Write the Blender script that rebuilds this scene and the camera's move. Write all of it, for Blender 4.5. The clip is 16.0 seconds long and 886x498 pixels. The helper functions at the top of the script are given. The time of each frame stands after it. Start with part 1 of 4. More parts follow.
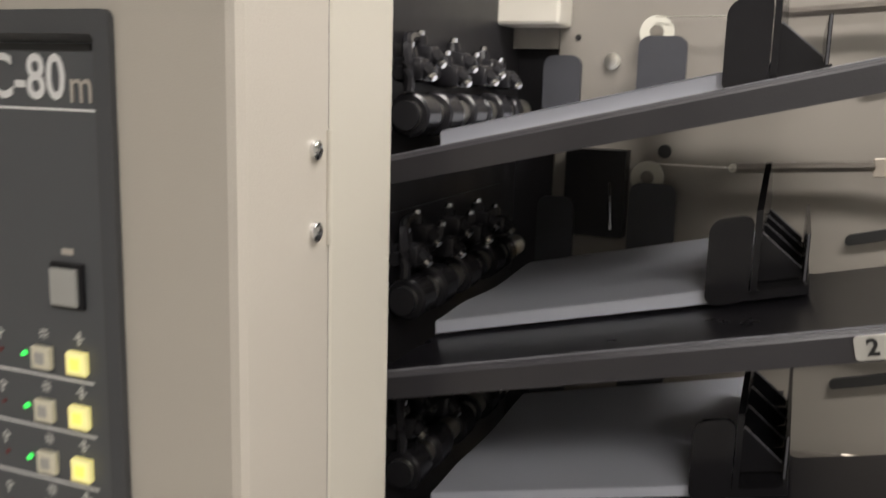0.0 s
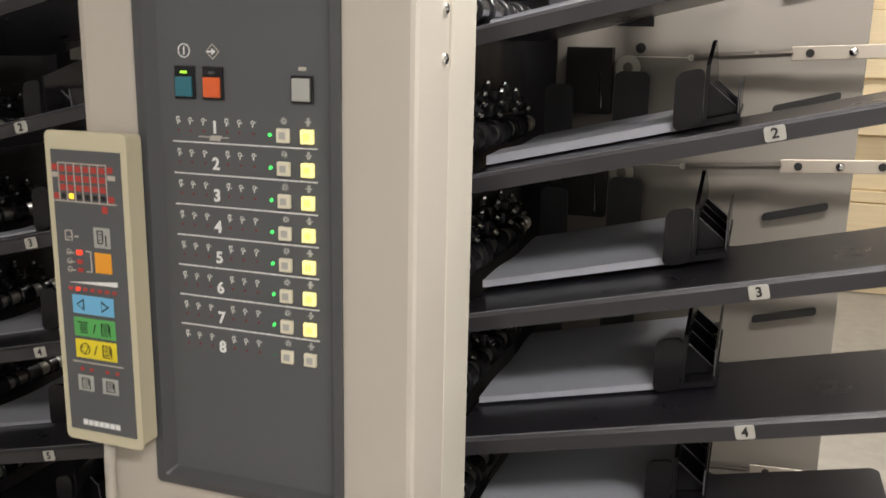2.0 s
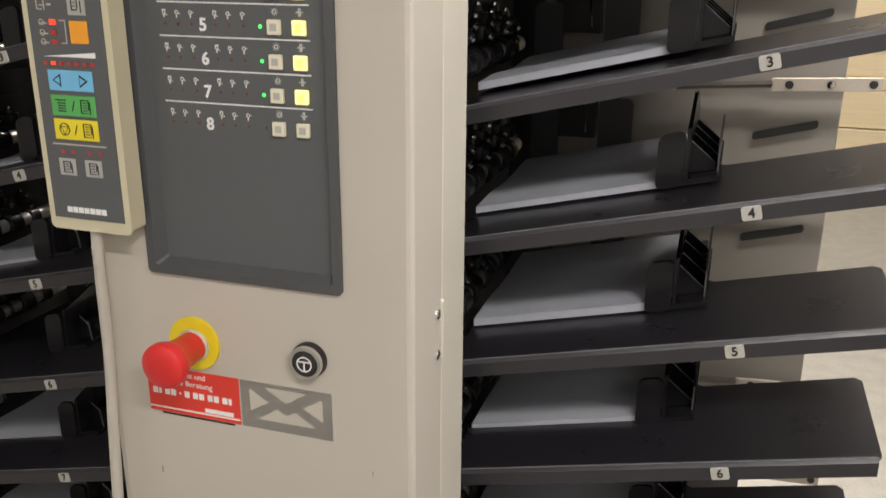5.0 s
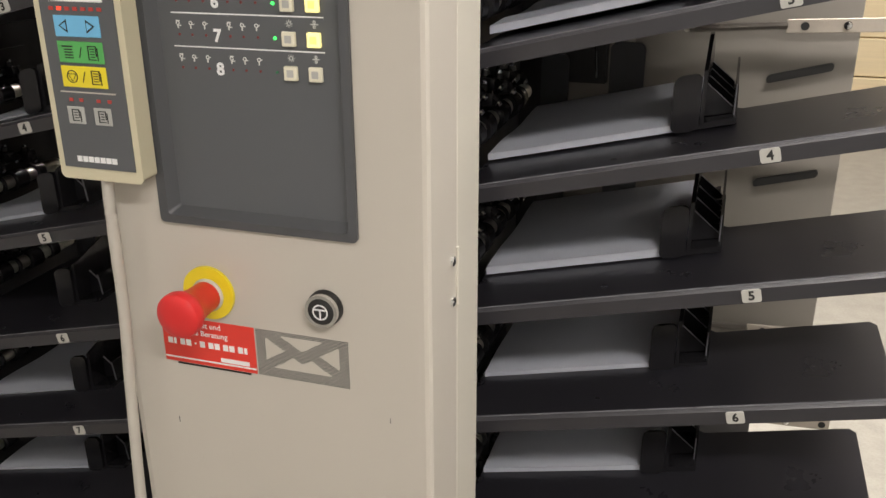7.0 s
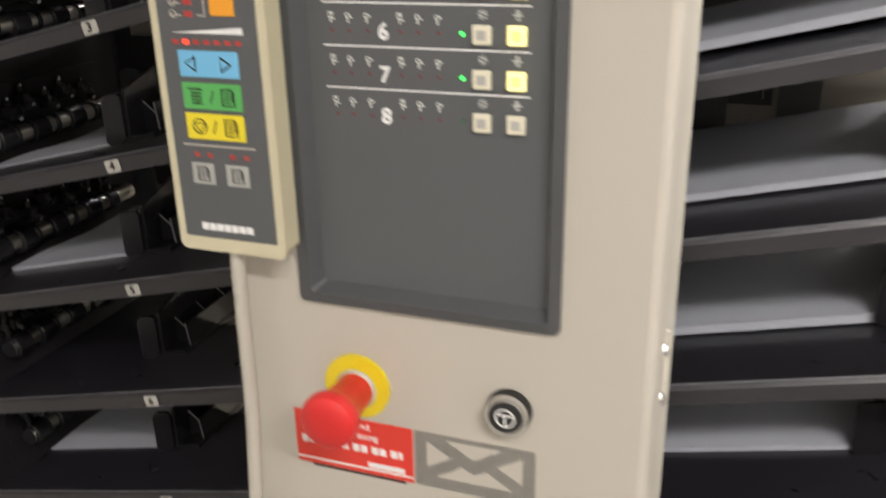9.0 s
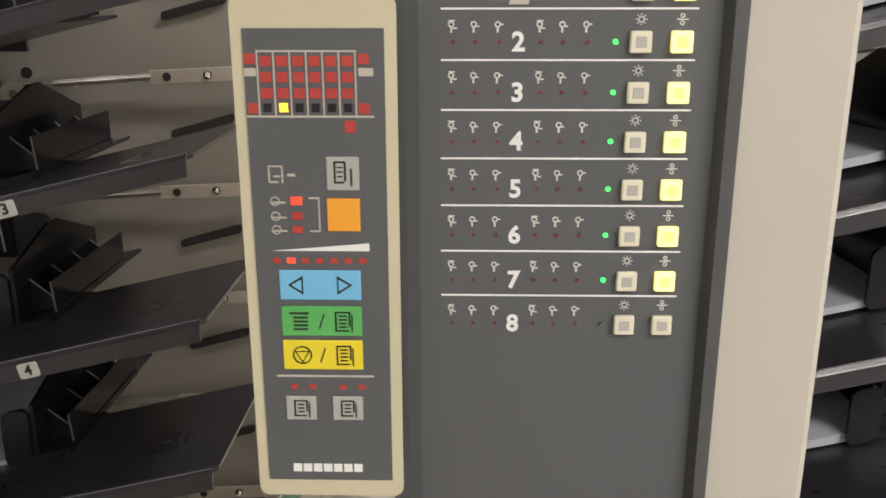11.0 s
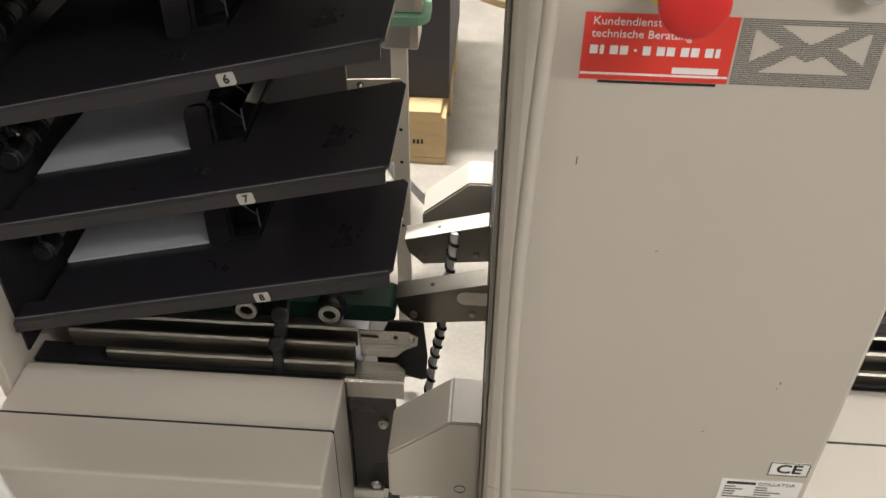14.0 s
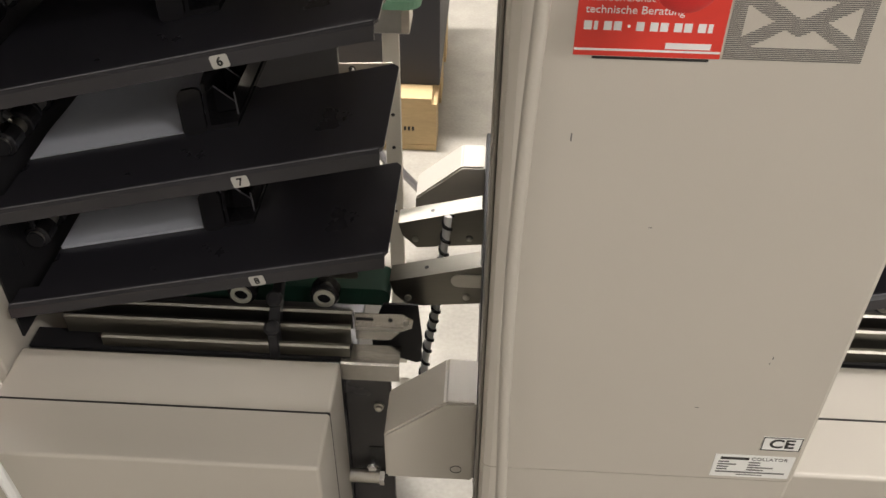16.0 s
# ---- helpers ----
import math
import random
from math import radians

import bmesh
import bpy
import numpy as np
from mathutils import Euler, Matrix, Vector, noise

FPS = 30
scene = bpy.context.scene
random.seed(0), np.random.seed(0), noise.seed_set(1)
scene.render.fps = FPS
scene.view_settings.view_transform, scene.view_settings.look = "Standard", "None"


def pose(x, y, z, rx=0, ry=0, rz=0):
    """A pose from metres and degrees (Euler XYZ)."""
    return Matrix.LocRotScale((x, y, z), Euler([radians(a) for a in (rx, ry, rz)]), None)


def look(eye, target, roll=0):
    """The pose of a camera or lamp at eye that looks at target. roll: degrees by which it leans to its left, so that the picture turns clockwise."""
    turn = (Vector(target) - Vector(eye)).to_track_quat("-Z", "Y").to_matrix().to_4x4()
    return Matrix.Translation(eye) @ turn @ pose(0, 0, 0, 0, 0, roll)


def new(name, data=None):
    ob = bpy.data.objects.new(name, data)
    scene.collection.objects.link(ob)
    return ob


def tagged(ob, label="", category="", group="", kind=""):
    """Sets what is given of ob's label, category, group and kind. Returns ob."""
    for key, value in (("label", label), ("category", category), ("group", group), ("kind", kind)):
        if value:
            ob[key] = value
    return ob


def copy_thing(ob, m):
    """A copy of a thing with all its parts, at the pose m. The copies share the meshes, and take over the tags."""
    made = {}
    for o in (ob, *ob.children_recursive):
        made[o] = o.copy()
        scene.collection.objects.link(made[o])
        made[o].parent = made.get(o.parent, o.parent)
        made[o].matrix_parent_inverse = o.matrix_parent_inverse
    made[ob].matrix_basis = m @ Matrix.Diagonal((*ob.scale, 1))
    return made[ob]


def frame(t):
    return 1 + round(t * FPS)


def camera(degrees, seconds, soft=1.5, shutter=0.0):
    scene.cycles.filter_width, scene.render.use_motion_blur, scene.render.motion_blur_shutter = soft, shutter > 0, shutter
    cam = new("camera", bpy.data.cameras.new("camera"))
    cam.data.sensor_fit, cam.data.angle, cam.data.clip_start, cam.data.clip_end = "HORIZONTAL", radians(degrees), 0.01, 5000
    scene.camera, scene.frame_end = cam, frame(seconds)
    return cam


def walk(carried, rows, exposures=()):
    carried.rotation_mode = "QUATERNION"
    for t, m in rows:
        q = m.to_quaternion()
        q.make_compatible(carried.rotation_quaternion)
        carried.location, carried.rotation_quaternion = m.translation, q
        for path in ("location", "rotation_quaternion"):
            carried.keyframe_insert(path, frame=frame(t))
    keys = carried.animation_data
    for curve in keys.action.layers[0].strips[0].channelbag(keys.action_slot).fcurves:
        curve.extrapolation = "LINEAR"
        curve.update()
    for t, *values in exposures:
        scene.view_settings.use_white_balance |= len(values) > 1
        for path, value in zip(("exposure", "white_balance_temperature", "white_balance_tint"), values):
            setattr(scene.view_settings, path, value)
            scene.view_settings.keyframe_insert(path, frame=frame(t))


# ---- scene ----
cam = camera(53.2, 16.0, soft=1.5, shutter=0.5)
# seconds, eye, target, roll
PATH = [
    (0, (0.414, -0.357, 2.132), (-0.313, 1.471, 1.775), 1.6),
    (0.3, (0.454, -0.394, 2.130), (-0.388, 1.365, 1.732), 1.2),
    (0.5, (0.466, -0.425, 2.122), (-0.418, 1.328, 1.740), 0.7),
    (0.8, (0.465, -0.478, 2.113), (-0.386, 1.287, 1.736), 0.6),
    (1, (0.463, -0.518, 2.104), (-0.369, 1.257, 1.708), 0.8),
    (1.2, (0.460, -0.562, 2.100), (-0.318, 1.220, 1.655), 0.5),
    (1.5, (0.452, -0.644, 2.083), (-0.244, 1.177, 1.637), 0.3),
    (2, (0.448, -0.733, 2.059), (-0.194, 1.110, 1.619), 1.1),
    (2.5, (0.459, -0.753, 2.023), (-0.182, 1.086, 1.568), 1.1),
    (3, (0.469, -0.757, 1.997), (-0.159, 1.080, 1.517), 0.7),
    (3.5, (0.463, -0.756, 1.973), (-0.158, 1.073, 1.455), 0.5),
    (4, (0.454, -0.754, 1.952), (-0.151, 1.073, 1.406), 0.4),
    (4.5, (0.443, -0.746, 1.936), (-0.145, 1.074, 1.350), 0.4),
    (5, (0.435, -0.737, 1.917), (-0.152, 1.067, 1.283), 0.4),
    (5.2, (0.431, -0.736, 1.913), (-0.153, 1.062, 1.262), 0.3),
    (7.5, (0.415, -0.736, 1.902), (-0.168, 1.027, 1.159), -0.5),
    (8, (0.400, -0.733, 1.897), (-0.200, 1.013, 1.130), -0.7),
    (8.3, (0.375, -0.716, 1.894), (-0.249, 1.013, 1.108), -0.8),
    (8.5, (0.343, -0.693, 1.893), (-0.305, 1.026, 1.103), -0.8),
    (9, (0.220, -0.595, 1.912), (-0.426, 1.147, 1.168), -1.2),
    (11.3, (-0.108, -0.562, 1.980), (-0.128, 1.356, 1.417), 0.0),
    (11.4, (-0.118, -0.562, 1.975), (-0.158, 1.346, 1.377), -0.1),
    (11.5, (-0.128, -0.565, 1.964), (-0.176, 1.328, 1.327), -0.1),
    (12, (-0.174, -0.584, 1.896), (-0.265, 1.226, 1.050), 0.1),
    (12.5, (-0.198, -0.596, 1.844), (-0.300, 1.112, 0.807), 0.4),
    (13, (-0.204, -0.604, 1.805), (-0.301, 1.028, 0.653), 0.9),
    (13.5, (-0.209, -0.616, 1.780), (-0.311, 0.957, 0.549), 0.9),
    (14, (-0.211, -0.626, 1.768), (-0.309, 0.917, 0.498), 0.6),
    (14.5, (-0.214, -0.633, 1.766), (-0.312, 0.900, 0.485), 0.5),
    (15, (-0.216, -0.635, 1.764), (-0.311, 0.893, 0.478), 0.5),
    (15.5, (-0.218, -0.635, 1.763), (-0.307, 0.892, 0.475), 0.5),
    (16, (-0.215, -0.637, 1.763), (-0.291, 0.892, 0.476), 0.6),
]
walk(cam, [(t, look(eye, target, roll)) for t, eye, target, roll in PATH],
     exposures=[(0.0, -0.24), (1.5, 0.14), (3.0, 0.2), (5.0, 0.25), (7.5, 0.40), (9.0, 0.58), (11.5, 0.45), (12.5, 0.25), (14.0, 0.2), (16.0, 0.2)])

# ---------------- world, lamps ----------------
world = bpy.data.worlds.new("room_world")
scene.world = world
world.use_nodes = True
world.node_tree.nodes["Background"].inputs[0].default_value = (0.9, 0.95, 1.0, 1)
world.node_tree.nodes["Background"].inputs[1].default_value = 0.09
CEIL = 3.1
# unseen tubes over the room, set by trial to brighten it: x, y, watts
TUBES = [(0.65, 0.18, 27), (1.2, -1.40, 41), (-1.6, -2.6, 6), (1.15, -2.9, 8), (-2.3, 1.9, 8), (-0.95, 2.1, 180), (2.2, 1.5, 7), (-2.3, 4.4, 12), (-0.45, 4.6, 12), (2.2, 4.4, 4), (-0.45, 7.0, 10), (2.2, 7.0, 24)]
TUBE_COLOR = (1.0, 0.945, 0.90)


# ---------------- materials ----------------
def mat(name, color, rough=0.5, metal=0.0, var=0.06, scale=30.0, bump=0.05, grain=400.0, stretch=(1, 1, 1), emit=None, spec=0.5, coat=0.0, rvar=0.1):
    m = bpy.data.materials.new(name)
    m.use_nodes = True
    nt = m.node_tree
    n, l = nt.nodes, nt.links
    b = n["Principled BSDF"]
    b.inputs["Metallic"].default_value = metal
    b.inputs["Specular IOR Level"].default_value = spec
    b.inputs["Coat Weight"].default_value = coat
    tc = n.new("ShaderNodeTexCoord")
    mp = n.new("ShaderNodeMapping")
    mp.inputs["Scale"].default_value = stretch
    l.new(tc.outputs["Object"], mp.inputs["Vector"])
    big = n.new("ShaderNodeTexNoise")
    big.inputs["Scale"].default_value = scale
    big.inputs["Detail"].default_value = 4
    fine = n.new("ShaderNodeTexNoise")
    fine.inputs["Scale"].default_value = grain
    fine.inputs["Detail"].default_value = 2
    l.new(mp.outputs[0], big.inputs["Vector"])
    l.new(mp.outputs[0], fine.inputs["Vector"])
    mix = n.new("ShaderNodeMix")
    mix.data_type = "RGBA"
    mix.inputs["A"].default_value = (*[c * (1 - var) for c in color], 1)
    mix.inputs["B"].default_value = (*[min(1, c * (1 + var)) for c in color], 1)
    add = n.new("ShaderNodeMath")
    add.operation = "MULTIPLY_ADD"
    add.inputs[1].default_value = 0.4
    l.new(fine.outputs[0], add.inputs[0])
    half = n.new("ShaderNodeMath")
    half.operation = "MULTIPLY"
    half.inputs[1].default_value = 0.6
    l.new(big.outputs[0], half.inputs[0])
    l.new(half.outputs[0], add.inputs[2])
    l.new(add.outputs[0], mix.inputs["Factor"])
    l.new(mix.outputs["Result"], b.inputs["Base Color"])
    mr = n.new("ShaderNodeMapRange")
    mr.inputs["To Min"].default_value = max(0.02, rough - rvar)
    mr.inputs["To Max"].default_value = min(1, rough + rvar)
    l.new(big.outputs[0], mr.inputs["Value"])
    l.new(mr.outputs[0], b.inputs["Roughness"])
    if bump:
        bp = n.new("ShaderNodeBump")
        bp.inputs["Strength"].default_value = bump
        bp.inputs["Distance"].default_value = 0.002
        l.new(fine.outputs[0], bp.inputs["Height"])
        l.new(bp.outputs[0], b.inputs["Normal"])
    if emit:
        b.inputs["Emission Color"].default_value = (*emit[0], 1)
        b.inputs["Emission Strength"].default_value = emit[1]
    return m


BEIGE = mat("beige_powder_paint", (0.50, 0.465, 0.41), 0.42, var=0.07, scale=4, bump=0.10, grain=900)
BEIGE_LIGHT = mat("light_beige_side_paint", (0.56, 0.53, 0.46), 0.42, var=0.04, scale=6, bump=0.08, grain=900)
PLATE = mat("grey_beige_sheet_metal", (0.235, 0.215, 0.19), 0.40, var=0.08, scale=5, bump=0.06, grain=600)
BASE_SIDE = mat("dark_glossy_machine_paint", (0.055, 0.053, 0.055), 0.25, var=0.15, scale=9, bump=0.05)
BASE_GREY = mat("grey_machine_base_paint", (0.075, 0.072, 0.074), 0.38, var=0.12, scale=10, bump=0.06)
PANEL_GREY = mat("dark_grey_panel_film", (0.094, 0.098, 0.105), 0.45, var=0.05, scale=12, bump=0.04, grain=900)
BEZEL = mat("charcoal_moulded_bezel", (0.070, 0.072, 0.078), 0.5, var=0.08, scale=30, bump=0.15, grain=1200)
BLACK = mat("black_moulded_plastic", (0.018, 0.0175, 0.0195), 0.36, var=0.2, scale=25, bump=0.05, grain=900, spec=0.25)
STOP = mat("glossy_black_stop_plastic", (0.014, 0.0135, 0.0155), 0.16, var=0.2, scale=25, bump=0.02, grain=900, rvar=0.05, spec=0.28)
RUBBER = mat("black_glossy_rubber", (0.015, 0.0145, 0.0165), 0.22, var=0.2, scale=40, bump=0.03, grain=500, spec=0.3)
TRAY = mat("black_painted_tray_steel", (0.023, 0.022, 0.027), 0.28, var=0.10, scale=14, bump=0.04, grain=700, spec=0.36, rvar=0.02)
LIP = mat("dark_grey_tray_lip", (0.023, 0.022, 0.026), 0.40, var=0.1, scale=20, bump=0.05, grain=700)
# pale grey that paints highlights onto folded and moulded edges
GLINT = mat("edge_highlight_grey", (0.13, 0.13, 0.145), 0.3, var=0.4, scale=60, bump=0.05)
TAB = mat("charcoal_guide_tab", (0.036, 0.037, 0.043), 0.5, var=0.1, scale=30, bump=0.05)
STEEL = mat("brushed_steel", (0.55, 0.53, 0.5), 0.25, metal=1.0, var=0.08, scale=30, bump=0.08, grain=300, stretch=(0.05, 1, 1))
DULL_STEEL = mat("dull_brushed_steel", (0.24, 0.228, 0.20), 0.36, metal=1.0, var=0.15, scale=25, bump=0.08, grain=300, stretch=(0.05, 1, 1))
SATIN = mat("satin_zinc_strip", (0.46, 0.41, 0.35), 0.42, metal=0.45, var=0.12, scale=40, bump=0.06)
ZINC = mat("zinc_plated_steel", (0.62, 0.60, 0.55), 0.32, metal=1.0, var=0.12, scale=60, bump=0.08)
CHROME = mat("bright_chrome", (0.75, 0.75, 0.75), 0.1, metal=1.0, var=0.03, bump=0)
PAPER = mat("white_paper", (0.56, 0.58, 0.65), 0.5, var=0.02, scale=10, bump=0.05, grain=700)
WHITE = mat("white_print", (0.8, 0.8, 0.8), 0.5, var=0.02, bump=0)
LABEL = mat("off_white_number_label", (0.44, 0.43, 0.40), 0.5, var=0.05, scale=100, bump=0.02)
INK = mat("black_ink", (0.012, 0.012, 0.012), 0.5, var=0.05, bump=0)
CREAM = mat("cream_abs_plastic", (0.58, 0.53, 0.38), 0.45, var=0.04, scale=30, bump=0.1, grain=1200)
KEY_WHITE = mat("ivory_key_cap", (0.74, 0.70, 0.56), 0.4, var=0.06, scale=150, bump=0.03)
KEY_GLOW = mat("lit_key_middle", (0.92, 0.86, 0.25), 0.4, var=0.03, bump=0, emit=((1.0, 0.90, 0.10), 0.75))
KEY_LIT = mat("lit_yellow_key_cap", (0.9, 0.83, 0.42), 0.4, var=0.05, scale=150, bump=0.02, emit=((1.0, 0.88, 0.30), 0.55))
TEAL = mat("teal_key_cap", (0.03, 0.16, 0.21), 0.35, var=0.05, bump=0.02)
ORANGE = mat("orange_key_cap", (0.72, 0.13, 0.035), 0.35, var=0.05, bump=0.02)
GREY_KEY = mat("grey_key_cap", (0.40, 0.40, 0.38), 0.4, var=0.05, bump=0.02)
LED_GREEN = mat("green_led_lit", (0.05, 0.6, 0.1), 0.3, var=0, bump=0, emit=((0.05, 1.0, 0.12), 1.6))
LED_POWER = mat("yellow_green_led_lit", (0.3, 0.7, 0.05), 0.3, var=0, bump=0, emit=((0.45, 1.0, 0.05), 0.8))
LED_GREEN_OFF = mat("green_led_dim", (0.03, 0.16, 0.07), 0.3, var=0, bump=0)
LED_RED_OFF = mat("dark_red_led", (0.16, 0.02, 0.016), 0.3, var=0, bump=0)
LED_RED = mat("red_led_lit", (0.8, 0.05, 0.02), 0.3, var=0, bump=0, emit=((1.0, 0.05, 0.02), 1.0))
LED_AMBER = mat("amber_led_lit", (0.9, 0.5, 0.05), 0.3, var=0, bump=0, emit=((1.0, 0.55, 0.03), 1.4))
FILM_RED = mat("printed_red_film", (0.45, 0.05, 0.04), 0.4, var=0.05, bump=0)
FILM_BLUE = mat("printed_blue_key", (0.17, 0.48, 0.75), 0.4, var=0.03, bump=0)
FILM_GREEN = mat("printed_green_key", (0.10, 0.42, 0.11), 0.4, var=0.03, bump=0)
FILM_YELLOW = mat("printed_yellow_key", (0.80, 0.66, 0.03), 0.4, var=0.03, bump=0)
FILM_ORANGE = mat("printed_orange_key", (0.85, 0.36, 0.03), 0.4, var=0.03, bump=0)
ESTOP_RED = mat("red_moulded_plastic", (0.62, 0.022, 0.022), 0.38, var=0.06, scale=60, bump=0.04)
ESTOP_YELLOW = mat("yellow_collar_plastic", (0.78, 0.62, 0.02), 0.4, var=0.04, bump=0.03)
STICKER_RED = mat("red_printed_sticker", (0.70, 0.045, 0.03), 0.4, var=0.03, bump=0.02)
STICKER_GREY = mat("grey_printed_lines", (0.13, 0.125, 0.12), 0.5, var=0.03, bump=0.02)
STICKER_LIGHT = mat("light_grey_print", (0.50, 0.46, 0.41), 0.45, var=0.03, bump=0.02)
CABLE = mat("grey_beige_cable_sheath", (0.47, 0.44, 0.39), 0.45, var=0.05, bump=0.03)
GREEN_BELT = mat("green_conveyor_belt", (0.013, 0.055, 0.036), 0.5, var=0.1, scale=40, bump=0.06)
GREEN_PALE = mat("pale_green_belt", (0.16, 0.33, 0.22), 0.5, var=0.1, scale=40, bump=0.06)
SPRING = mat("grey_spring_wire", (0.22, 0.20, 0.18), 0.4, metal=0.5, var=0.1, scale=60, bump=0.03)
WASHER = mat("cream_plastic_ring", (0.62, 0.60, 0.52), 0.4, var=0.04, bump=0.02)
CONCRETE = mat("pale_concrete_floor", (0.32, 0.30, 0.262), 0.55, var=0.42, scale=11, bump=0.1, grain=90)
WALLPAINT = mat("white_wall_paint", (0.58, 0.57, 0.55), 0.7, var=0.03, scale=2, bump=0.1, grain=150)
CEILPAINT = mat("ceiling_board", (0.75, 0.75, 0.73), 0.8, var=0.04, scale=3, bump=0.1, grain=150)
PALLET = mat("pallet_wood", (0.52, 0.38, 0.20), 0.65, var=0.3, scale=14, bump=0.25, grain=160, stretch=(0.2, 1, 1))
CARD_BLACK = mat("matt_black_board", (0.028, 0.028, 0.034), 0.55, var=0.15, scale=8, bump=0.05)
BIN_WHITE = mat("white_bin_plastic", (0.8, 0.8, 0.78), 0.4, var=0.02, bump=0.03)
HOSE = mat("sand_coloured_hose", (0.62, 0.47, 0.26), 0.5, var=0.06, scale=50, bump=0.04)
STOCK = mat("cream_paper_stock", (0.70, 0.58, 0.38), 0.7, var=0.22, scale=6, bump=0.2, grain=200, stretch=(0.3, 0.3, 8))
LAMP_GLOW = mat("fluorescent_diffuser", (0.9, 0.9, 0.9), 0.5, var=0, bump=0, emit=((1.0, 0.95, 0.85), 6.0))


# ---------------- mesh helpers ----------------
def part(name, bm, material, parent=None, label="", smooth=False):
    me = bpy.data.meshes.new(name)
    bmesh.ops.recalc_face_normals(bm, faces=bm.faces)
    if smooth:
        for f in bm.faces:
            f.smooth = len(f.verts) <= 4
    bm.to_mesh(me)
    bm.free()
    if smooth:
        me.set_sharp_from_angle(angle=radians(35))
    me.materials.append(material)
    ob = new(name, me)
    ob.parent = parent
    if label:
        tagged(ob, label)
    return ob


def repeat(ob, shift):
    """A further piece that shares the mesh of ob, moved by shift."""
    o = ob.copy()
    scene.collection.objects.link(o)
    o.location = ob.location + Vector(shift)
    return o


def thing(name, at, label, category, group="", kind=""):
    ob = new(name)
    ob.location = at
    ob.empty_display_size = 0.05
    return tagged(ob, label, category, group, kind)


def box(bm, x0, x1, y0, y1, z0, z1, bevel=0.0, seg=2, shear=0.0):
    """A box; shear: rise in z per metre of x."""
    r = bmesh.ops.create_cube(bm, size=1)
    for v in r["verts"]:
        v.co = Vector(((x0 + x1) / 2 + v.co.x * (x1 - x0), (y0 + y1) / 2 + v.co.y * (y1 - y0), (z0 + z1) / 2 + v.co.z * (z1 - z0)))
    if bevel:
        es = {e for v in r["verts"] for e in v.link_edges}
        r = bmesh.ops.bevel(bm, geom=list(es), offset=bevel, segments=seg, affect="EDGES", profile=0.5)
    if shear:
        for v in set(r["verts"]):
            v.co.z += shear * v.co.x
    return bm


def cube(*a, **k):
    return box(bmesh.new(), *a, **k)


def rod(bm, p0, p1, r0, r1=None, seg=16, caps=True):
    p0, p1 = Vector(p0), Vector(p1)
    d = p1 - p0
    m = Matrix.Translation((p0 + p1) / 2) @ d.to_track_quat("Z", "Y").to_matrix().to_4x4()
    bmesh.ops.create_cone(bm, cap_ends=caps, segments=seg, radius1=r0, radius2=r0 if r1 is None else r1, depth=d.length, matrix=m)
    return bm


def lathe(bm, profile, base, axis, seg=24):
    """Turns (radius, height) pairs round the axis from base."""
    q = Vector(axis).to_track_quat("Z", "Y").to_matrix().to_4x4()
    m = Matrix.Translation(base) @ q
    rings = []
    for r, h in profile:
        rings.append([bm.verts.new(m @ Vector((r * math.cos(2 * math.pi * i / seg), r * math.sin(2 * math.pi * i / seg), h))) for i in range(seg)])
    for a, b in zip(rings, rings[1:]):
        for i in range(seg):
            bm.faces.new((a[i], a[(i + 1) % seg], b[(i + 1) % seg], b[i]))
    for ring in (rings[0], rings[-1]):
        bm.faces.new(ring)
    return bm


def ring(bm, base, axis, r_out, r_in, h, seg=24):
    """A flat ring with a hole."""
    q = Vector(axis).to_track_quat("Z", "Y").to_matrix().to_4x4()
    m = Matrix.Translation(base) @ q
    rows = []
    for r, z in ((r_in, 0), (r_out, 0), (r_out, h), (r_in, h)):
        rows.append([bm.verts.new(m @ Vector((r * math.cos(2 * math.pi * i / seg), r * math.sin(2 * math.pi * i / seg), z))) for i in range(seg)])
    for k in range(4):
        a, b = rows[k], rows[(k + 1) % 4]
        for i in range(seg):
            bm.faces.new((a[i], a[(i + 1) % seg], b[(i + 1) % seg], b[i]))
    return bm


def prism(bm, pts, axis, a0, a1):
    """Pulls a flat outline along x, y or z. pts are the two other coordinates, in order."""
    def place(p, a):
        return {"x": (a, p[0], p[1]), "y": (p[0], a, p[1]), "z": (p[0], p[1], a)}[axis]
    lo = [bm.verts.new(place(p, a0)) for p in pts]
    hi = [bm.verts.new(place(p, a1)) for p in pts]
    bm.faces.new(lo)
    bm.faces.new(hi[::-1])
    for i in range(len(pts)):
        j = (i + 1) % len(pts)
        bm.faces.new((lo[i], lo[j], hi[j], hi[i]))
    return bm


def rounded(x0, x1, z0, z1, r, n=5, corners=(1, 1, 1, 1)):
    """Outline of a rectangle with rounded corners (lower left, lower right, upper right, upper left)."""
    pts = []
    for (cx, cz, a0), on in zip(((x0 + r, z0 + r, 180), (x1 - r, z0 + r, 270), (x1 - r, z1 - r, 0), (x0 + r, z1 - r, 90)), corners):
        if on:
            pts += [(cx + r * math.cos(radians(a0 + 90 * i / n)), cz + r * math.sin(radians(a0 + 90 * i / n))) for i in range(n + 1)]
        else:
            pts.append((x0 if a0 in (180, 90) else x1, z0 if a0 in (180, 270) else z1))
    return pts


